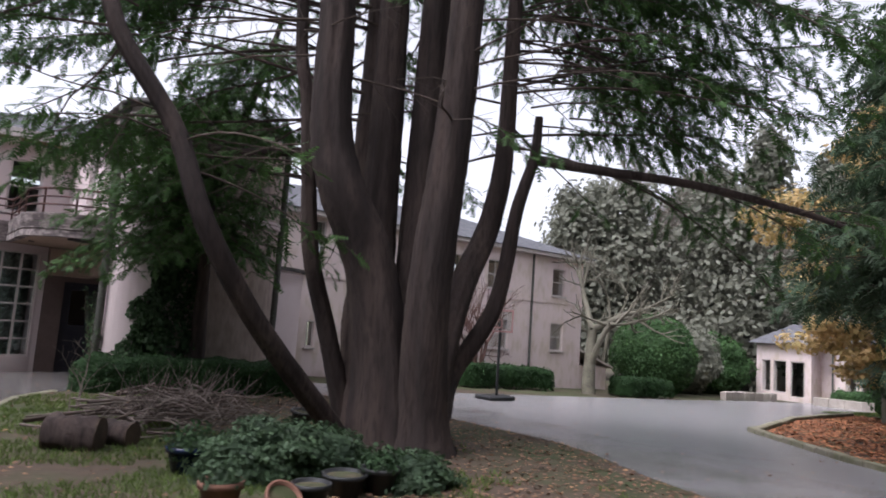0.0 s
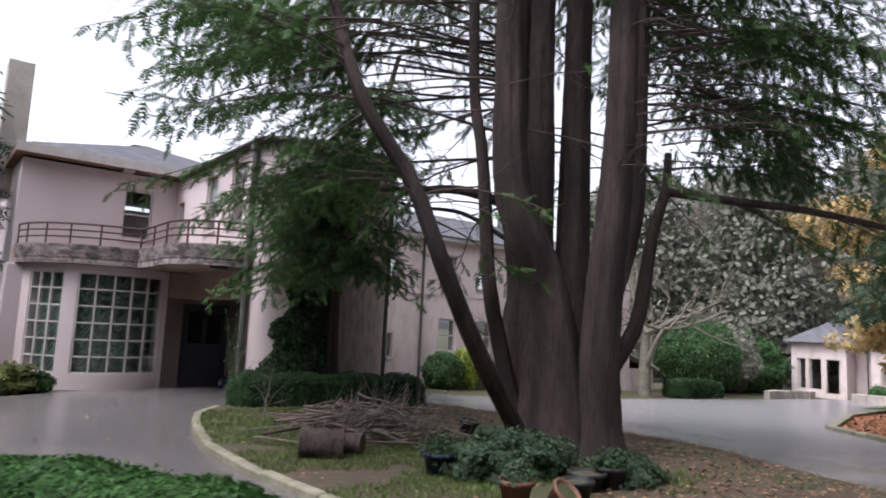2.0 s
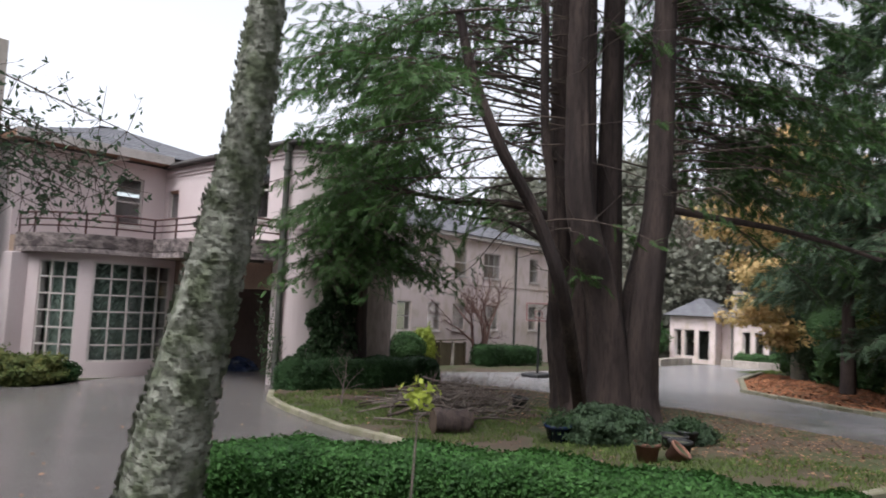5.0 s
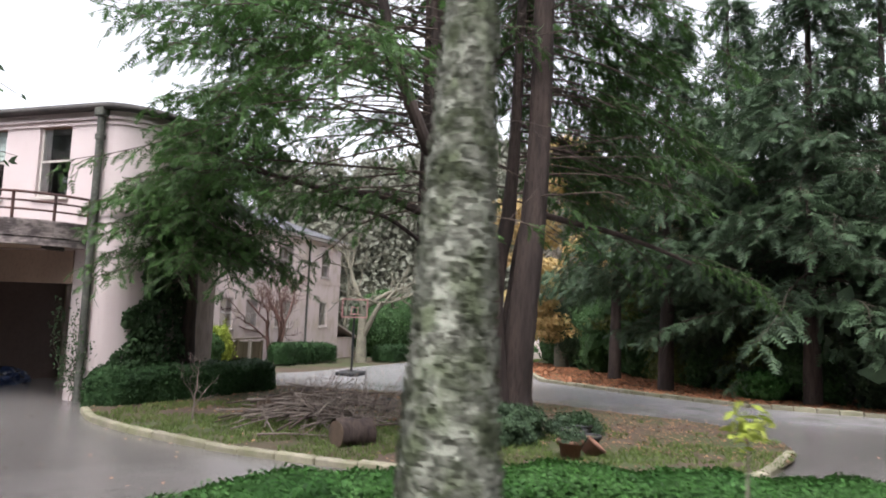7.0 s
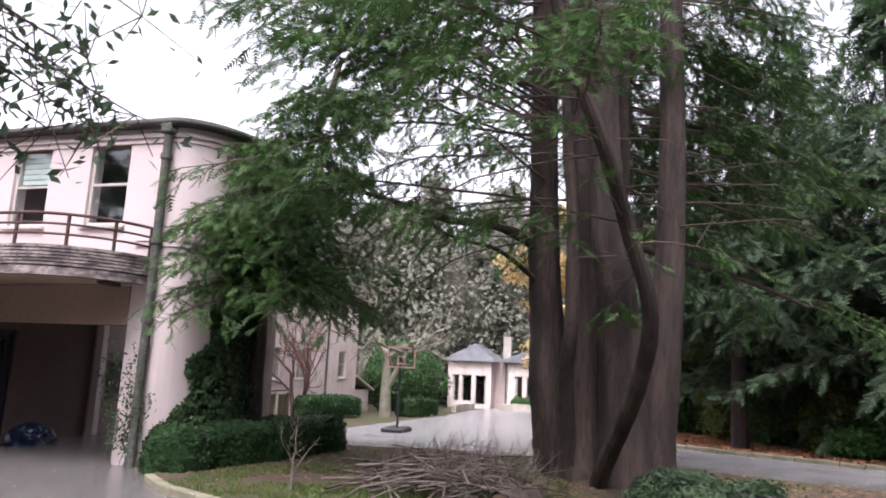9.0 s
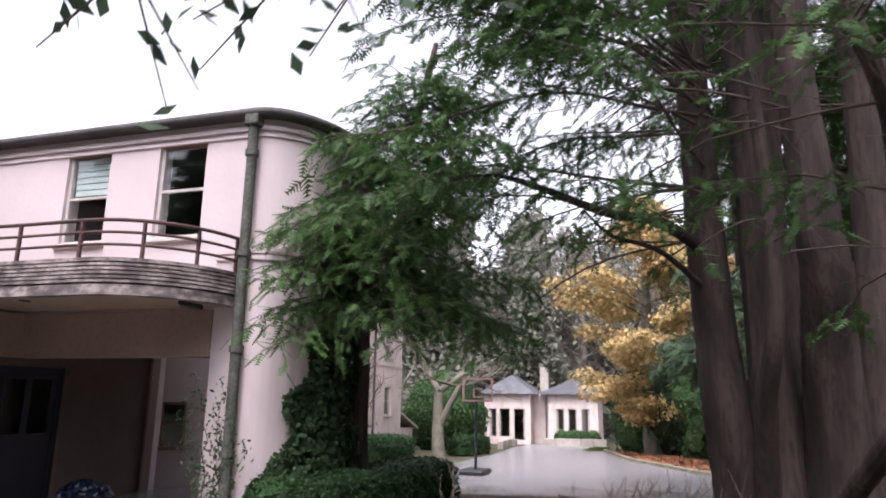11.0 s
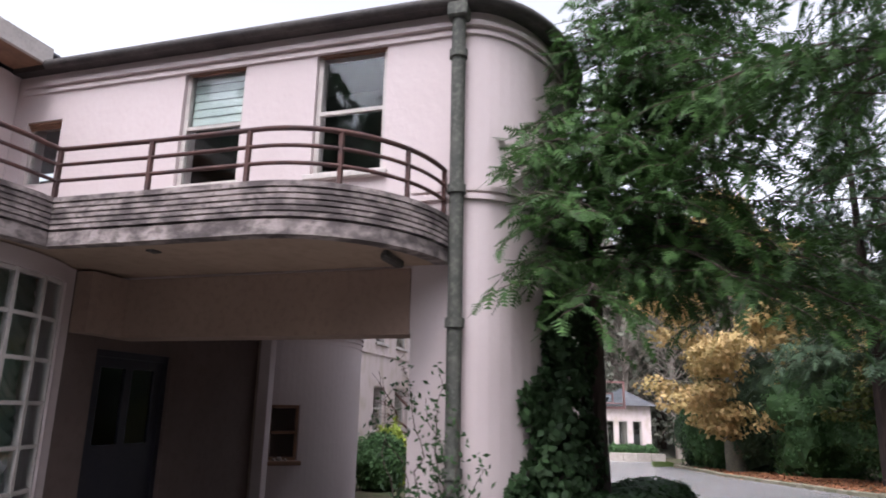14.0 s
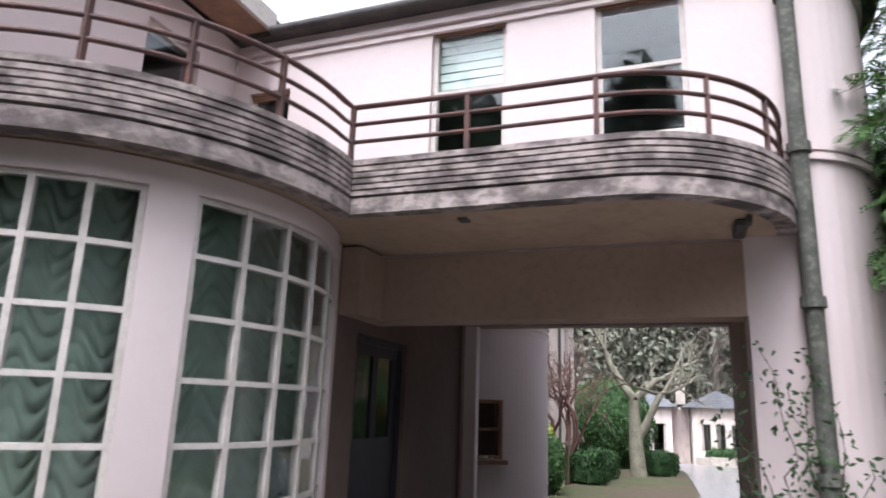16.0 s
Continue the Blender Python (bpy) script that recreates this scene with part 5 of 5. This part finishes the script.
hedge("planted edge before the cottage", [(40.5, 12.6), (40.6, 14.2), (40.7, 15.6)], 1.2, 0.9, BUSHM, 3000, 0.09)
shrub("round_bush", "large clipped round bush of glossy leaves", 30.0, 20.0, 2.1, 2.1, 4.0, BUSHM, 9000, 0.09, lump=0.08)
shrub("bush", "tall hazy pale-green rounded shrub behind the round bush", 35.0, 22.0, 2.6, 2.6, 4.0, MISTY, 6000, 0.14, lump=0.2)
shrub("bush", "broad evergreen shrub beside the cottage", 40.0, 22.6, 2.6, 2.4, 3.6, BUSHM, 6000, 0.12, lump=0.25)
shrub("bush", "evergreen shrub near the stair drum", 12.4, 19.4, 0.8, 0.6, 1.3, BUSHM, 3000, 0.06)
shrub("bush", "yellow-leaved shrub against the wall", 13.6, 19.6, 0.5, 0.45, 1.5, YELLOWM, 1600, 0.06, lump=0.4)
shrub("low_shrub", "dark low shrub growing among the pots", 3.2, 6.5, 0.85, 0.6, 0.6, DARKFIR, 6000, 0.035, lump=0.4)
shrub("low_shrub", "dark low shrub under the conifer", 4.1, 5.5, 0.5, 0.4, 0.4, DARKFIR, 2600, 0.035, lump=0.4)
for x, y, r, h, m_ in ((-2.4, 18.6, 1.0, 0.9, OLIVE), (-1.2, 18.3, 0.8, 0.7, OLIVE), (-3.6, 19.0, 1.0, 1.0, OLIVE), (-0.4, 18.5, 0.4, 0.45, DARKBOX)):
    shrub("low_shrub", "straggling low shrub along the house front", x, y, r, r * 0.7, h, m_, 2600, 0.05, lump=0.45)
for i, (x, y, rx, h, m_) in enumerate(((16.2, -0.4, 1.4, 1.8, BUSHM), (17.8, 0.9, 1.5, 2.2, OLIVE), (19.6, 2.0, 1.6, 2.4, BUSHM), (21.8, 3.3, 1.7, 2.6, OLIVE), (24.2, 4.8, 1.8, 2.7, BUSHM), (27.5, 6.4, 2.4, 4.6, BUSHM), (30.6, 8.0, 2.2, 5.0, DARKFIR), (33.6, 9.6, 2.0, 4.4, BUSHM), (36.5, 10.0, 1.9, 3.8, DARKFIR), (15.0, -2.4, 1.7, 2.0, DARKFIR), (15.4, 1.2, 0.8, 0.8, BOX), (14.6, -5.0, 1.6, 2.0, BUSHM))):
    shrub("bush", "dense woodland shrub on the leafy bank", x, y, rx, rx * 0.85, h, m_, 5200, 0.08, lump=0.4, group="shrubs on the bank")


# ---- small things ----
def kerb_run(name, path, label, w=0.14, h=0.13, step=0.6, material=KERB):
    """Kerb of single stones along a plan path."""
    t = thing(name, label, "kerb", (*path[0], gz(*path[0])), kind="structure")
    p = np.array(path)
    c = np.concatenate([[0], np.cumsum(np.linalg.norm(np.diff(p, axis=0), axis=1))])
    bm = bmesh.new()
    box_in(bm, ID, -step / 2 + 0.008, step / 2 - 0.008, -w / 2, w / 2, -0.1, h, 0.018)
    me = bpy.data.meshes.new("kerb_stone")
    bm.to_mesh(me)
    bm.free()
    me.materials.append(material)
    s = step / 2
    while s < c[-1]:
        x, y = np.interp(s, c, p[:, 0]), np.interp(s, c, p[:, 1])
        x2, y2 = np.interp(s + 0.05, c, p[:, 0]), np.interp(s + 0.05, c, p[:, 1])
        o = new("kerb_stone", me)
        o.parent = t
        o.matrix_parent_inverse = t.matrix_basis.inverted()
        o.matrix_basis = pose(x, y, gz(x, y) + RNG.uniform(-0.015, 0.01), RNG.uniform(-2, 2), RNG.uniform(-1, 1), math.degrees(math.atan2(y2 - y, x2 - x)) + RNG.uniform(-2, 2))
        s += step


kerb_run("kerb_1", [tuple(q[:2]) for q in spline([(2.3, 14.0), (1.6, 13.0), (1.05, 11.4), (0.68, 9.6), (0.62, 7.6), (0.9, 5.6), (2.0, 3.2), (4.3, 2.2)], 6)], "mossy stone kerb around the island bed")
kerb_run("kerb_2", [(11.5, -5.5), (11.45, -0.7), (11.75, 2.2), (13.6, 5.0), (16.5, 8.1), (24, 10.4), (33, 11.9)], "rough stones edging the leafy bank", w=0.2, h=0.14, step=0.5)
kerb_run("kerb_3", [(38.8, 17.9), (36.0, 17.9), (32.5, 17.5)], "low pale stone wall by the cottage", w=0.3, h=0.45, step=0.8, material=STONE)
kerb_run("kerb_4", [(39.8, 12.2), (39.8, 16.0)], "pale raised bed wall before the cottage", w=0.3, h=0.5, step=0.8, material=STONE)


def scatter(name, label, category, n, inside, leaf, material, lift=0.012, flat=True):
    p = inside(n)
    z = gzs(p[:, 0], p[:, 1]) + lift + RNG.random(len(p)) * 0.02
    q = np.stack([p[:, 0], p[:, 1], z], axis=1)
    v, f = leaves(q, np.tile([0, 0, 3.0], (len(q), 1)), RNG.uniform(0.6, 1.3, len(q)) * leaf, 1.4)
    return tagged(raw(name, v, f, material), label, category, kind="stuff")


def in_poly(poly, n, keep=None):
    P = np.array(poly)
    lo, hi = P.min(0), P.max(0)
    q = RNG.uniform(lo, hi, (n * 2, 2))
    c = np.zeros(len(q), bool)
    for a, b in zip(P, np.roll(P, -1, axis=0)):
        hit_ = ((a[1] > q[:, 1]) != (b[1] > q[:, 1])) & (q[:, 0] < (b[0] - a[0]) * (q[:, 1] - a[1]) / (b[1] - a[1] + 1e-9) + a[0])
        c ^= hit_
    q = q[c]
    if keep:
        q = q[keep(q)]
    return q[:n]


scatter("leaf_litter", "brown fallen leaves under the conifer", "dead leaves", 9000, lambda n: in_poly(ISLAND, n, lambda q: (q[:, 0] > 3.0) | (RNG.random(len(q)) < 0.12)), 0.045, LITTER, 0.105)
scatter("leaf_litter", "fallen leaves scattered over the drive", "dead leaves", 2600, lambda n: in_poly(ROAD, n), 0.045, LITTER, 0.034)
scatter("leaf_litter", "orange-brown fallen leaves on the bank", "dead leaves", 26000, lambda n: in_poly([(11.5, -9), (11.6, 2.3), (13.7, 5.1), (16.6, 8.2), (24, 10.6), (34, 12.2), (34, 9), (22, 4.0), (18, -1), (17, -9)], n), 0.085, ORANGE_LITTER)
BANK_VERGE = [(11.6, -3), (11.7, 2.3), (13.6, 5.1), (16.5, 8.3), (17, 8), (14.2, 4.8), (12.4, 2.0), (12.3, -3)]


def blades(name, label, poly, n, h, material, lift, keep=None):
    p = in_poly(poly, n, keep)
    m_ = len(p)
    z = gzs(p[:, 0], p[:, 1]) + lift
    a = RNG.uniform(0, 2 * np.pi, m_)
    d = np.stack([np.cos(a), np.sin(a), 0 * a], axis=1)
    base = np.stack([p[:, 0], p[:, 1], z], axis=1)
    tip = base + np.stack([RNG.normal(0, 0.4, m_) * h, RNG.normal(0, 0.4, m_) * h, h * RNG.uniform(0.4, 1.1, m_)], axis=1)
    v = np.stack([base - d * 0.007, base + d * 0.007, tip], axis=1).reshape(-1, 3)
    return tagged(raw(name, v, np.arange(len(v)).reshape(-1, 3), material), label, "grass", kind="stuff")


def patchy(q):
    return np.array([noise.noise(Vector((x * 0.9, y * 0.9, 0))) + 0.5 * noise.noise(Vector((x * 3, y * 3, 4))) > -0.18 + 0.25 * max(0, x - 2.6) for x, y in q])


blades("grass", "short mossy grass on the island bed", ISLAND, 40000, 0.075, GRASSM, 0.1, patchy)
blades("grass", "short grass and weeds in the hedge bed", HEDGE_BED, 9000, 0.08, GRASSM, 0.07)
blades("grass", "green verge along the leafy bank", BANK_VERGE, 9000, 0.09, GRASSM, 0.0)
blades("grass", "worn grass before the cottage", [(32, 13), (39.5, 13), (39.5, 12.0), (33, 11.7)], 6000, 0.12, GRASSM, 0.0)


def ring_mesh(profile, x, y, z, seg=20, tilt=(0, 0)):
    """A turned shape: profile of (radius, height)."""
    a = np.linspace(0, 2 * np.pi, seg, endpoint=False)
    r = np.array([q[0] for q in profile])
    h = np.array([q[1] for q in profile])
    v = np.stack([r[:, None] * np.cos(a), r[:, None] * np.sin(a), h[:, None] + 0 * a], axis=-1).reshape(-1, 3)
    m = Euler((radians(tilt[0]), radians(tilt[1]), 0)).to_matrix()
    v = v @ np.array(m).T + np.array([x, y, z])
    i = np.arange(len(profile) - 1)[:, None] * seg
    j = np.arange(seg)[None, :]
    k = (j + 1) % seg
    return v, np.stack([i + j, i + k, i + seg + k, i + seg + j], axis=-1).reshape(-1, 4)


def plant_pot(x, y, r, h, material, label, plant=None, tilt=(0, 0)):
    z = gz(x, y) + 0.1
    t = thing("plant_pot", label, "plant pot", (x, y, z), "pots beside the conifer")
    v, f = ring_mesh([(0.01, 0.0), (r * 0.72, 0), (r * 0.95, h * 0.8), (r * 1.08, h * 0.8), (r * 1.1, h), (r * 0.95, h), (r * 0.9, h * 0.8), (0.01, h * 0.78)], x, y, z, tilt=tilt)
    raw("pot", v, f, material, t)
    v, f = ring_mesh([(r * 0.9, h * 0.86), (r * 0.5, h * 0.9), (0.01, h * 0.9)], x, y, z, tilt=tilt)
    raw("soil", v, f, SOIL, t)
    if plant:
        n = 500
        d = unit(RNG.normal(0, 1, (n, 3)))
        d[:, 2] = np.abs(d[:, 2])
        p = np.array([x, y, z + h * 0.9]) + d * RNG.uniform(0.05, 1, n)[:, None] * r * 1.5
        v, f = leaves(p, d, RNG.uniform(0.02, 0.045, n))
        tagged(raw("plant", v, f, plant, t), kind="stuff")


plant_pot(2.13, 5.31, 0.17, 0.26, TERRA, "terracotta pot with dark foliage", DARKFIR)
plant_pot(2.83, 5.12, 0.16, 0.22, BLACKP, "shallow dark pot with pale rim", None)
plant_pot(2.50, 5.12, 0.15, 0.22, TERRA, "small terracotta pot lying tilted", None, (40, 10))
plant_pot(3.67, 5.34, 0.17, 0.24, BLACKP, "black plastic pot with small evergreen", IVYM)
plant_pot(2.36, 6.82, 0.2, 0.26, BLUEP, "dark blue glazed pot with evergreen", IVYM)
plant_pot(3.33, 5.41, 0.2, 0.2, BLACKP, "dark square planter with dead stems", None)
plant_pot(4.77, 9.15, 0.17, 0.24, BLACKP, "black bucket beside the brush pile", None, (8, 5))


def cut_log(x, y, r, ln, deg, label):
    t = thing("log", label, "log", (x, y, gz(x, y) + 0.1))
    ax = np.array([math.cos(radians(deg)), math.sin(radians(deg)), 0])
    c = np.array([x, y, gz(x, y) + 0.08 + r * 0.92])
    p = np.array([c - ax * ln / 2 + ax * ln * k / 6 for k in range(7)])
    v, f = tube_arrays(p, [r * q for q in (1, 1.04, 0.98, 1.02, 0.97, 1.03, 1)], 18, 0.16)
    raw("bark", v, f, BARK, t)
    for s in (-1, 1):
        bm = bmesh.new()
        bmesh.ops.create_cone(bm, cap_ends=True, segments=18, radius1=r * 0.97, radius2=r * 0.97, depth=0.02, matrix=Matrix.Translation(c + ax * s * ln * 0.495) @ Matrix.Rotation(radians(deg), 4, 'Z') @ Matrix.Rotation(radians(90), 4, 'Y'))
        part("cut_face", bm, LOGEND, t)


cut_log(1.62, 8.35, 0.2, 0.55, -32, "short thick sawn log on the grass")
cut_log(2.1, 8.5, 0.15, 0.4, -50, "sawn log end lying beside another")
cut_log(4.3, 10.6, 0.2, 0.5, 75, "sawn stump section near the brush pile")
cut_log(3.6, 11.0, 0.16, 0.5, 10, "small sawn log by the brush pile")

pile = thing("brush_pile", "heap of bleached sticks and pruned branches", "brush pile", (3.1, 9.5, 0))
for i in range(120):
    c = np.array([3.1 + RNG.normal(0, 0.55), 9.55 + RNG.normal(0, 0.5), 0])
    c[2] = gz(c[0], c[1]) + 0.14 + max(0, 0.55 - 0.35 * math.hypot(c[0] - 3.1, c[1] - 9.55)) * RNG.random()
    a = RNG.normal(-0.75, 0.75)
    ln = RNG.uniform(0.6, 2.2)
    d = np.array([math.cos(a), math.sin(a), RNG.normal(0, 0.1)]) * ln / 2
    bend = np.array([RNG.normal(0, 0.12), RNG.normal(0, 0.12), RNG.uniform(0, 0.12)])
    e0, e1 = c - d, c + d
    for e in (e0, e1):
        e[2] = max(e[2], gz(e[0], e[1]) + 0.11)
    p = spline([e0, c + bend, e1], 4)
    ch = [tube_arrays(p, np.linspace(0.02, 0.006, len(p)) * RNG.uniform(0.5, 1.1), 6)]
    for _ in range(3):
        q = p[RNG.integers(3, len(p) - 1)]
        ch.append(tube_arrays(np.stack([q, q + unit(d / ln + RNG.normal(0, 0.5, 3)) * RNG.uniform(0.2, 0.5) + np.array([0, 0, RNG.uniform(0.02, 0.3)])]), [0.008, 0.003], 4))
    v, f = join(ch)
    raw("stick", v, f, DEADWOOD if i % 3 else TWIG, pile)


def hoop(x, y):
    z = gz(x, y) + 0.03
    t = thing("basketball_hoop", "portable basketball hoop on a dark pole", "basketball hoop", (x, y, z))
    tube("pole", [(x, y, z), (x, y, z + 1.4), (x, y, z + 2.35)], 0.04, 0.04, BLACKP, t, steps=1)
    box("base", x - 0.55, x + 0.45, y - 0.35, y + 0.35, z, z + 0.14, BLACKP, t, bevel=0.04)
    m = on_wall(x - 0.2, y - 0.1, z + 1.95, 215)
    bm = bmesh.new()
    for a, b, c_, d in ((-0.45, 0.45, 0, 0.05), (-0.45, 0.45, 0.6, 0.65), (-0.45, -0.4, 0.05, 0.6), (0.4, 0.45, 0.05, 0.6), (-0.13, 0.13, 0.12, 0.15), (-0.13, 0.13, 0.34, 0.37), (-0.13, -0.1, 0.15, 0.34), (0.1, 0.13, 0.15, 0.34)):
        box_in(bm, m, a, b, 0, 0.03, c_, d)
    part("backboard_frame", bm, BOARD, t)
    box("backboard", -0.4, 0.4, 0.012, 0.018, 0.05, 0.6, GLASS, t, m=m).visible_shadow = False
    a = np.linspace(0, 2 * np.pi, 21)
    v, f = tube_arrays(np.array([m @ Vector((0.2 * math.cos(q), 0.25 + 0.2 * math.sin(q), 0.12)) for q in a]), [0.012] * 21, 5)
    raw("rim", v, f, BOARD, t)
    tube("arm", [(x, y, z + 2.1), (x - 0.12, y - 0.07, z + 2.15), (x - 0.2, y - 0.1, z + 2.2)], 0.03, 0.03, BLACKP, t, steps=1)


hoop(13.6, 14.2)
# low board fence below the long wing
fence = thing("fence", "low weathered brown board fence below the pink wing", "fence", (14.4, 19.45, -0.6))
for i in range(19):
    x = 12.9 + 0.17 * i
    g = gz(x, 19.45)
    box("board", x - 0.08, x + 0.08, 19.43 + 0.006 * (i % 2), 19.455 + 0.006 * (i % 2), g - 0.03, g + 0.95 + RNG.uniform(-0.02, 0.02), FENCE, fence)
for x in (12.86, 14.4, 15.2, 16.0):
    g = gz(x, 19.4)
    box("post", x - 0.05, x + 0.05, 19.33, 19.428, g - 0.05, g + 1.0, STONE if x == 15.2 else FENCE, fence, bevel=0.01)
box("top_rail", 12.8, 16.08, 19.34, 19.47, gz(14.4, 19.4) + 1.005, gz(14.4, 19.4) + 1.05, FENCE, fence)
# weedy yellow plant and dry stalks rising from the hedge
weed = thing("weed", "tall yellow-green weed rising beside the hedge", "plant", (-4.23, 3.79, 0))
tube("stem", [(-4.28, 3.79, 0.0), (-4.26, 3.81, 0.6), (-4.23, 3.79, 1.58)], 0.008, 0.005, DEADWOOD, weed, steps=3)
n = 90
d = unit(RNG.normal(0, 1, (n, 3)))
v, f = leaves(np.array([-4.23, 3.79, 1.58]) + d * RNG.uniform(0.02, 0.11, n)[:, None], d, RNG.uniform(0.015, 0.03, n), 2.2)
raw("leaves", v, f, YELLOWM, weed)
# loose climbing shoots on the pier beside the drainpipe
climber = thing("climber", "thin straggling climber on the pier beside the drainpipe", "climbing plant", (3.1, 15.25, -0.15))
lp, stalks = [], []
for k in range(9):
    y0 = 15.1 + RNG.uniform(0, 0.35)
    p = [np.array([3.1, y0, -0.18])]
    for _ in range(int(RNG.integers(6, 14))):
        p.append(p[-1] + np.array([RNG.uniform(-0.035, 0.015), RNG.normal(0, 0.07), RNG.uniform(0.1, 0.22)]))
    p = np.array(p)
    p[:, 0] = np.clip(p[:, 0], 2.8, 3.15)
    stalks.append(tube_arrays(p, np.linspace(0.009, 0.003, len(p)), 4))
    for q in p[2:]:
        for _ in range(7):
            lp.append(q + RNG.normal(0, 1, 3) * np.array([0.035, 0.06, 0.06]))
v, f = join(stalks)
raw("stem", v, f, TWIG, climber)
v, f = leaves(np.array(lp), np.tile([-1.0, -0.2, 0.2], (len(lp), 1)), RNG.uniform(0.02, 0.04, len(lp)), 2.2)
raw("leaves", v, f, IVYM, climber)
# pale stones left on the drum window's sill
for a, r in ((214.5, 0.035), (217.5, 0.05), (221.0, 0.03)):
    sx, sy = DX + (DR + 0.02) * math.cos(radians(a)), DY + (DR + 0.02) * math.sin(radians(a))
    bm = bmesh.new()
    bmesh.ops.create_icosphere(bm, subdivisions=2, radius=r)
    for vv in bm.verts:
        vv.co *= 1 + 0.3 * noise.noise(vv.co * 30)
        vv.co = Vector((sx, sy, 0.62 + r * 0.6)) + Vector((vv.co.x, vv.co.y, vv.co.z * 0.7))
    tagged(part("stone", bm, STONE, smooth=True), "small pale stone lying on the window sill", "stone", group="stones on the sill")
# blue tarpaulin heap in the porch
bm = bmesh.new()
bmesh.ops.create_icosphere(bm, subdivisions=4, radius=1)
for vv in bm.verts:
    k = 1 + 0.35 * noise.noise(vv.co * 2.5) + 0.12 * noise.noise(vv.co * 7)
    vv.co = Vector((4.6 + vv.co.x * 0.5 * k, 18.75 + vv.co.y * 0.35 * k, gz(4.6, 18.7) + 0.03 + max(0, vv.co.z) * 0.36 * k))
tagged(part("tarpaulin", bm, BLUEP, smooth=False), "crumpled dark blue tarpaulin on the porch floor", "tarpaulin")


# ---- woods in the distance ----
def wood_proto(name, label, h, reach, material, n, leaf, bare, at):
    x, y = at
    z0 = gz(x, y)
    t = thing(name, label, "tree", (x, y, z0), "distant wood")
    tube("trunk", [(x, y, z0 - 0.4), (x + 0.3, y, z0 + h * 0.5), (x, y, z0 + h * 0.95)], 0.022 * h, 0.03, FARTWIG if bare else TWIG, t, sides=7)
    sticks, cs, rs_ = [], [], []
    for i in range(70):
        u = i / 70
        o = np.array([x, y, z0 + h * (0.12 + 0.8 * u)])
        a = RNG.uniform(0, 2 * math.pi)
        ln = reach * (math.sin(math.pi * (0.15 + 0.8 * u)) if bare else (1.05 - u)) * RNG.uniform(0.6, 1.1)
        e = o + np.array([math.cos(a) * ln, math.sin(a) * ln, (0.7 if bare else -0.15) * ln])
        sticks.append(tube_arrays(np.stack([o, e]), [0.06, 0.02], 3))
        for _ in range(9 if bare else 0):
            q = o + (e - o) * RNG.uniform(0.3, 1)
            sticks.append(tube_arrays(np.stack([q, q + RNG.normal(0, 1, 3) * 0.7 + np.array([0, 0, 0.5])]), [0.025, 0.01], 3))
        for s in (0.45, 0.75, 1.0):
            cs.append(o + (e - o) * s)
            rs_.append(0.28 * reach)
    v, f = join(sticks)
    tagged(raw("branching", v, f, FARTWIG if bare else TWIG, t), kind="stuff")
    c = RNG.integers(0, len(cs), n)
    d = RNG.normal(0, 0.5, (n, 3))
    p = np.array(cs)[c] + d * np.array(rs_)[c][:, None]
    v, f = leaves(p, d + np.array([0, 0, 0.5]), RNG.uniform(0.6, 1.3, n) * leaf)
    raw("crown", v, f, material, t)
    return t


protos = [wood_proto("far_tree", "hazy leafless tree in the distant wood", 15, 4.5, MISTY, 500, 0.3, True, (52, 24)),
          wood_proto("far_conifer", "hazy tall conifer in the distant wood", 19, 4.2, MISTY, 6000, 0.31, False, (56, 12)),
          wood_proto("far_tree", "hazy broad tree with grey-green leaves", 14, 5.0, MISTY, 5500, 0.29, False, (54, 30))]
for i in range(95):
    k = i / 95
    ang = radians(50 + 72 * k + RNG.uniform(-2, 2))
    dist = RNG.uniform(50, 82) if ang > radians(35) else RNG.uniform(46, 72)
    x, y = dist * math.sin(ang), dist * math.cos(ang)
    if x < 6:
        continue
    pr = protos[int(RNG.integers(0, 3))]
    ob = copy_thing(pr, pose(x, y, gz(x, y) + max(0, dist - 50) * 0.16, 0, 0, RNG.uniform(0, 360)))
    s = RNG.uniform(0.75, 1.25)
    ob.scale = (s, s, s)
# unseen dark trees added where the walk turns its back, dimming reflections and side light
unseen_wood = [wood_proto("conifer_tree", "tall dark conifer added unseen behind the drive to dim the light", 15, 3.6, DARKFIR, 3200, 0.42, False, (-16, -14)),
             wood_proto("evergreen_tree", "broad dark evergreen added unseen behind the drive to dim the light", 11, 4.4, DARKFIR, 3200, 0.4, False, (-22, 2))]
for i in range(44):
    ang = radians(122 + 222 * (i + RNG.uniform(-0.4, 0.4)) / 44)
    dist = RNG.uniform(19, 29)
    x, y = -3 + dist * math.sin(ang), 6 + dist * math.cos(ang)
    ob = copy_thing(unseen_wood[i % 2], pose(x, y, gz(x, y), 0, 0, RNG.uniform(0, 360)))
    s = RNG.uniform(1.0, 1.4)
    ob.scale = (s, s, s)
# wooded slope behind them
sl = [(r * math.sin(a), r * math.cos(a), -2.5 + max(0, r - 50) * 0.16 + (14 if r > 120 else 0)) for a in np.radians(np.linspace(56, 125, 40)) for r in (47, 60, 80, 110, 160)]
i, j = np.meshgrid(np.arange(39), np.arange(4), indexing='ij')
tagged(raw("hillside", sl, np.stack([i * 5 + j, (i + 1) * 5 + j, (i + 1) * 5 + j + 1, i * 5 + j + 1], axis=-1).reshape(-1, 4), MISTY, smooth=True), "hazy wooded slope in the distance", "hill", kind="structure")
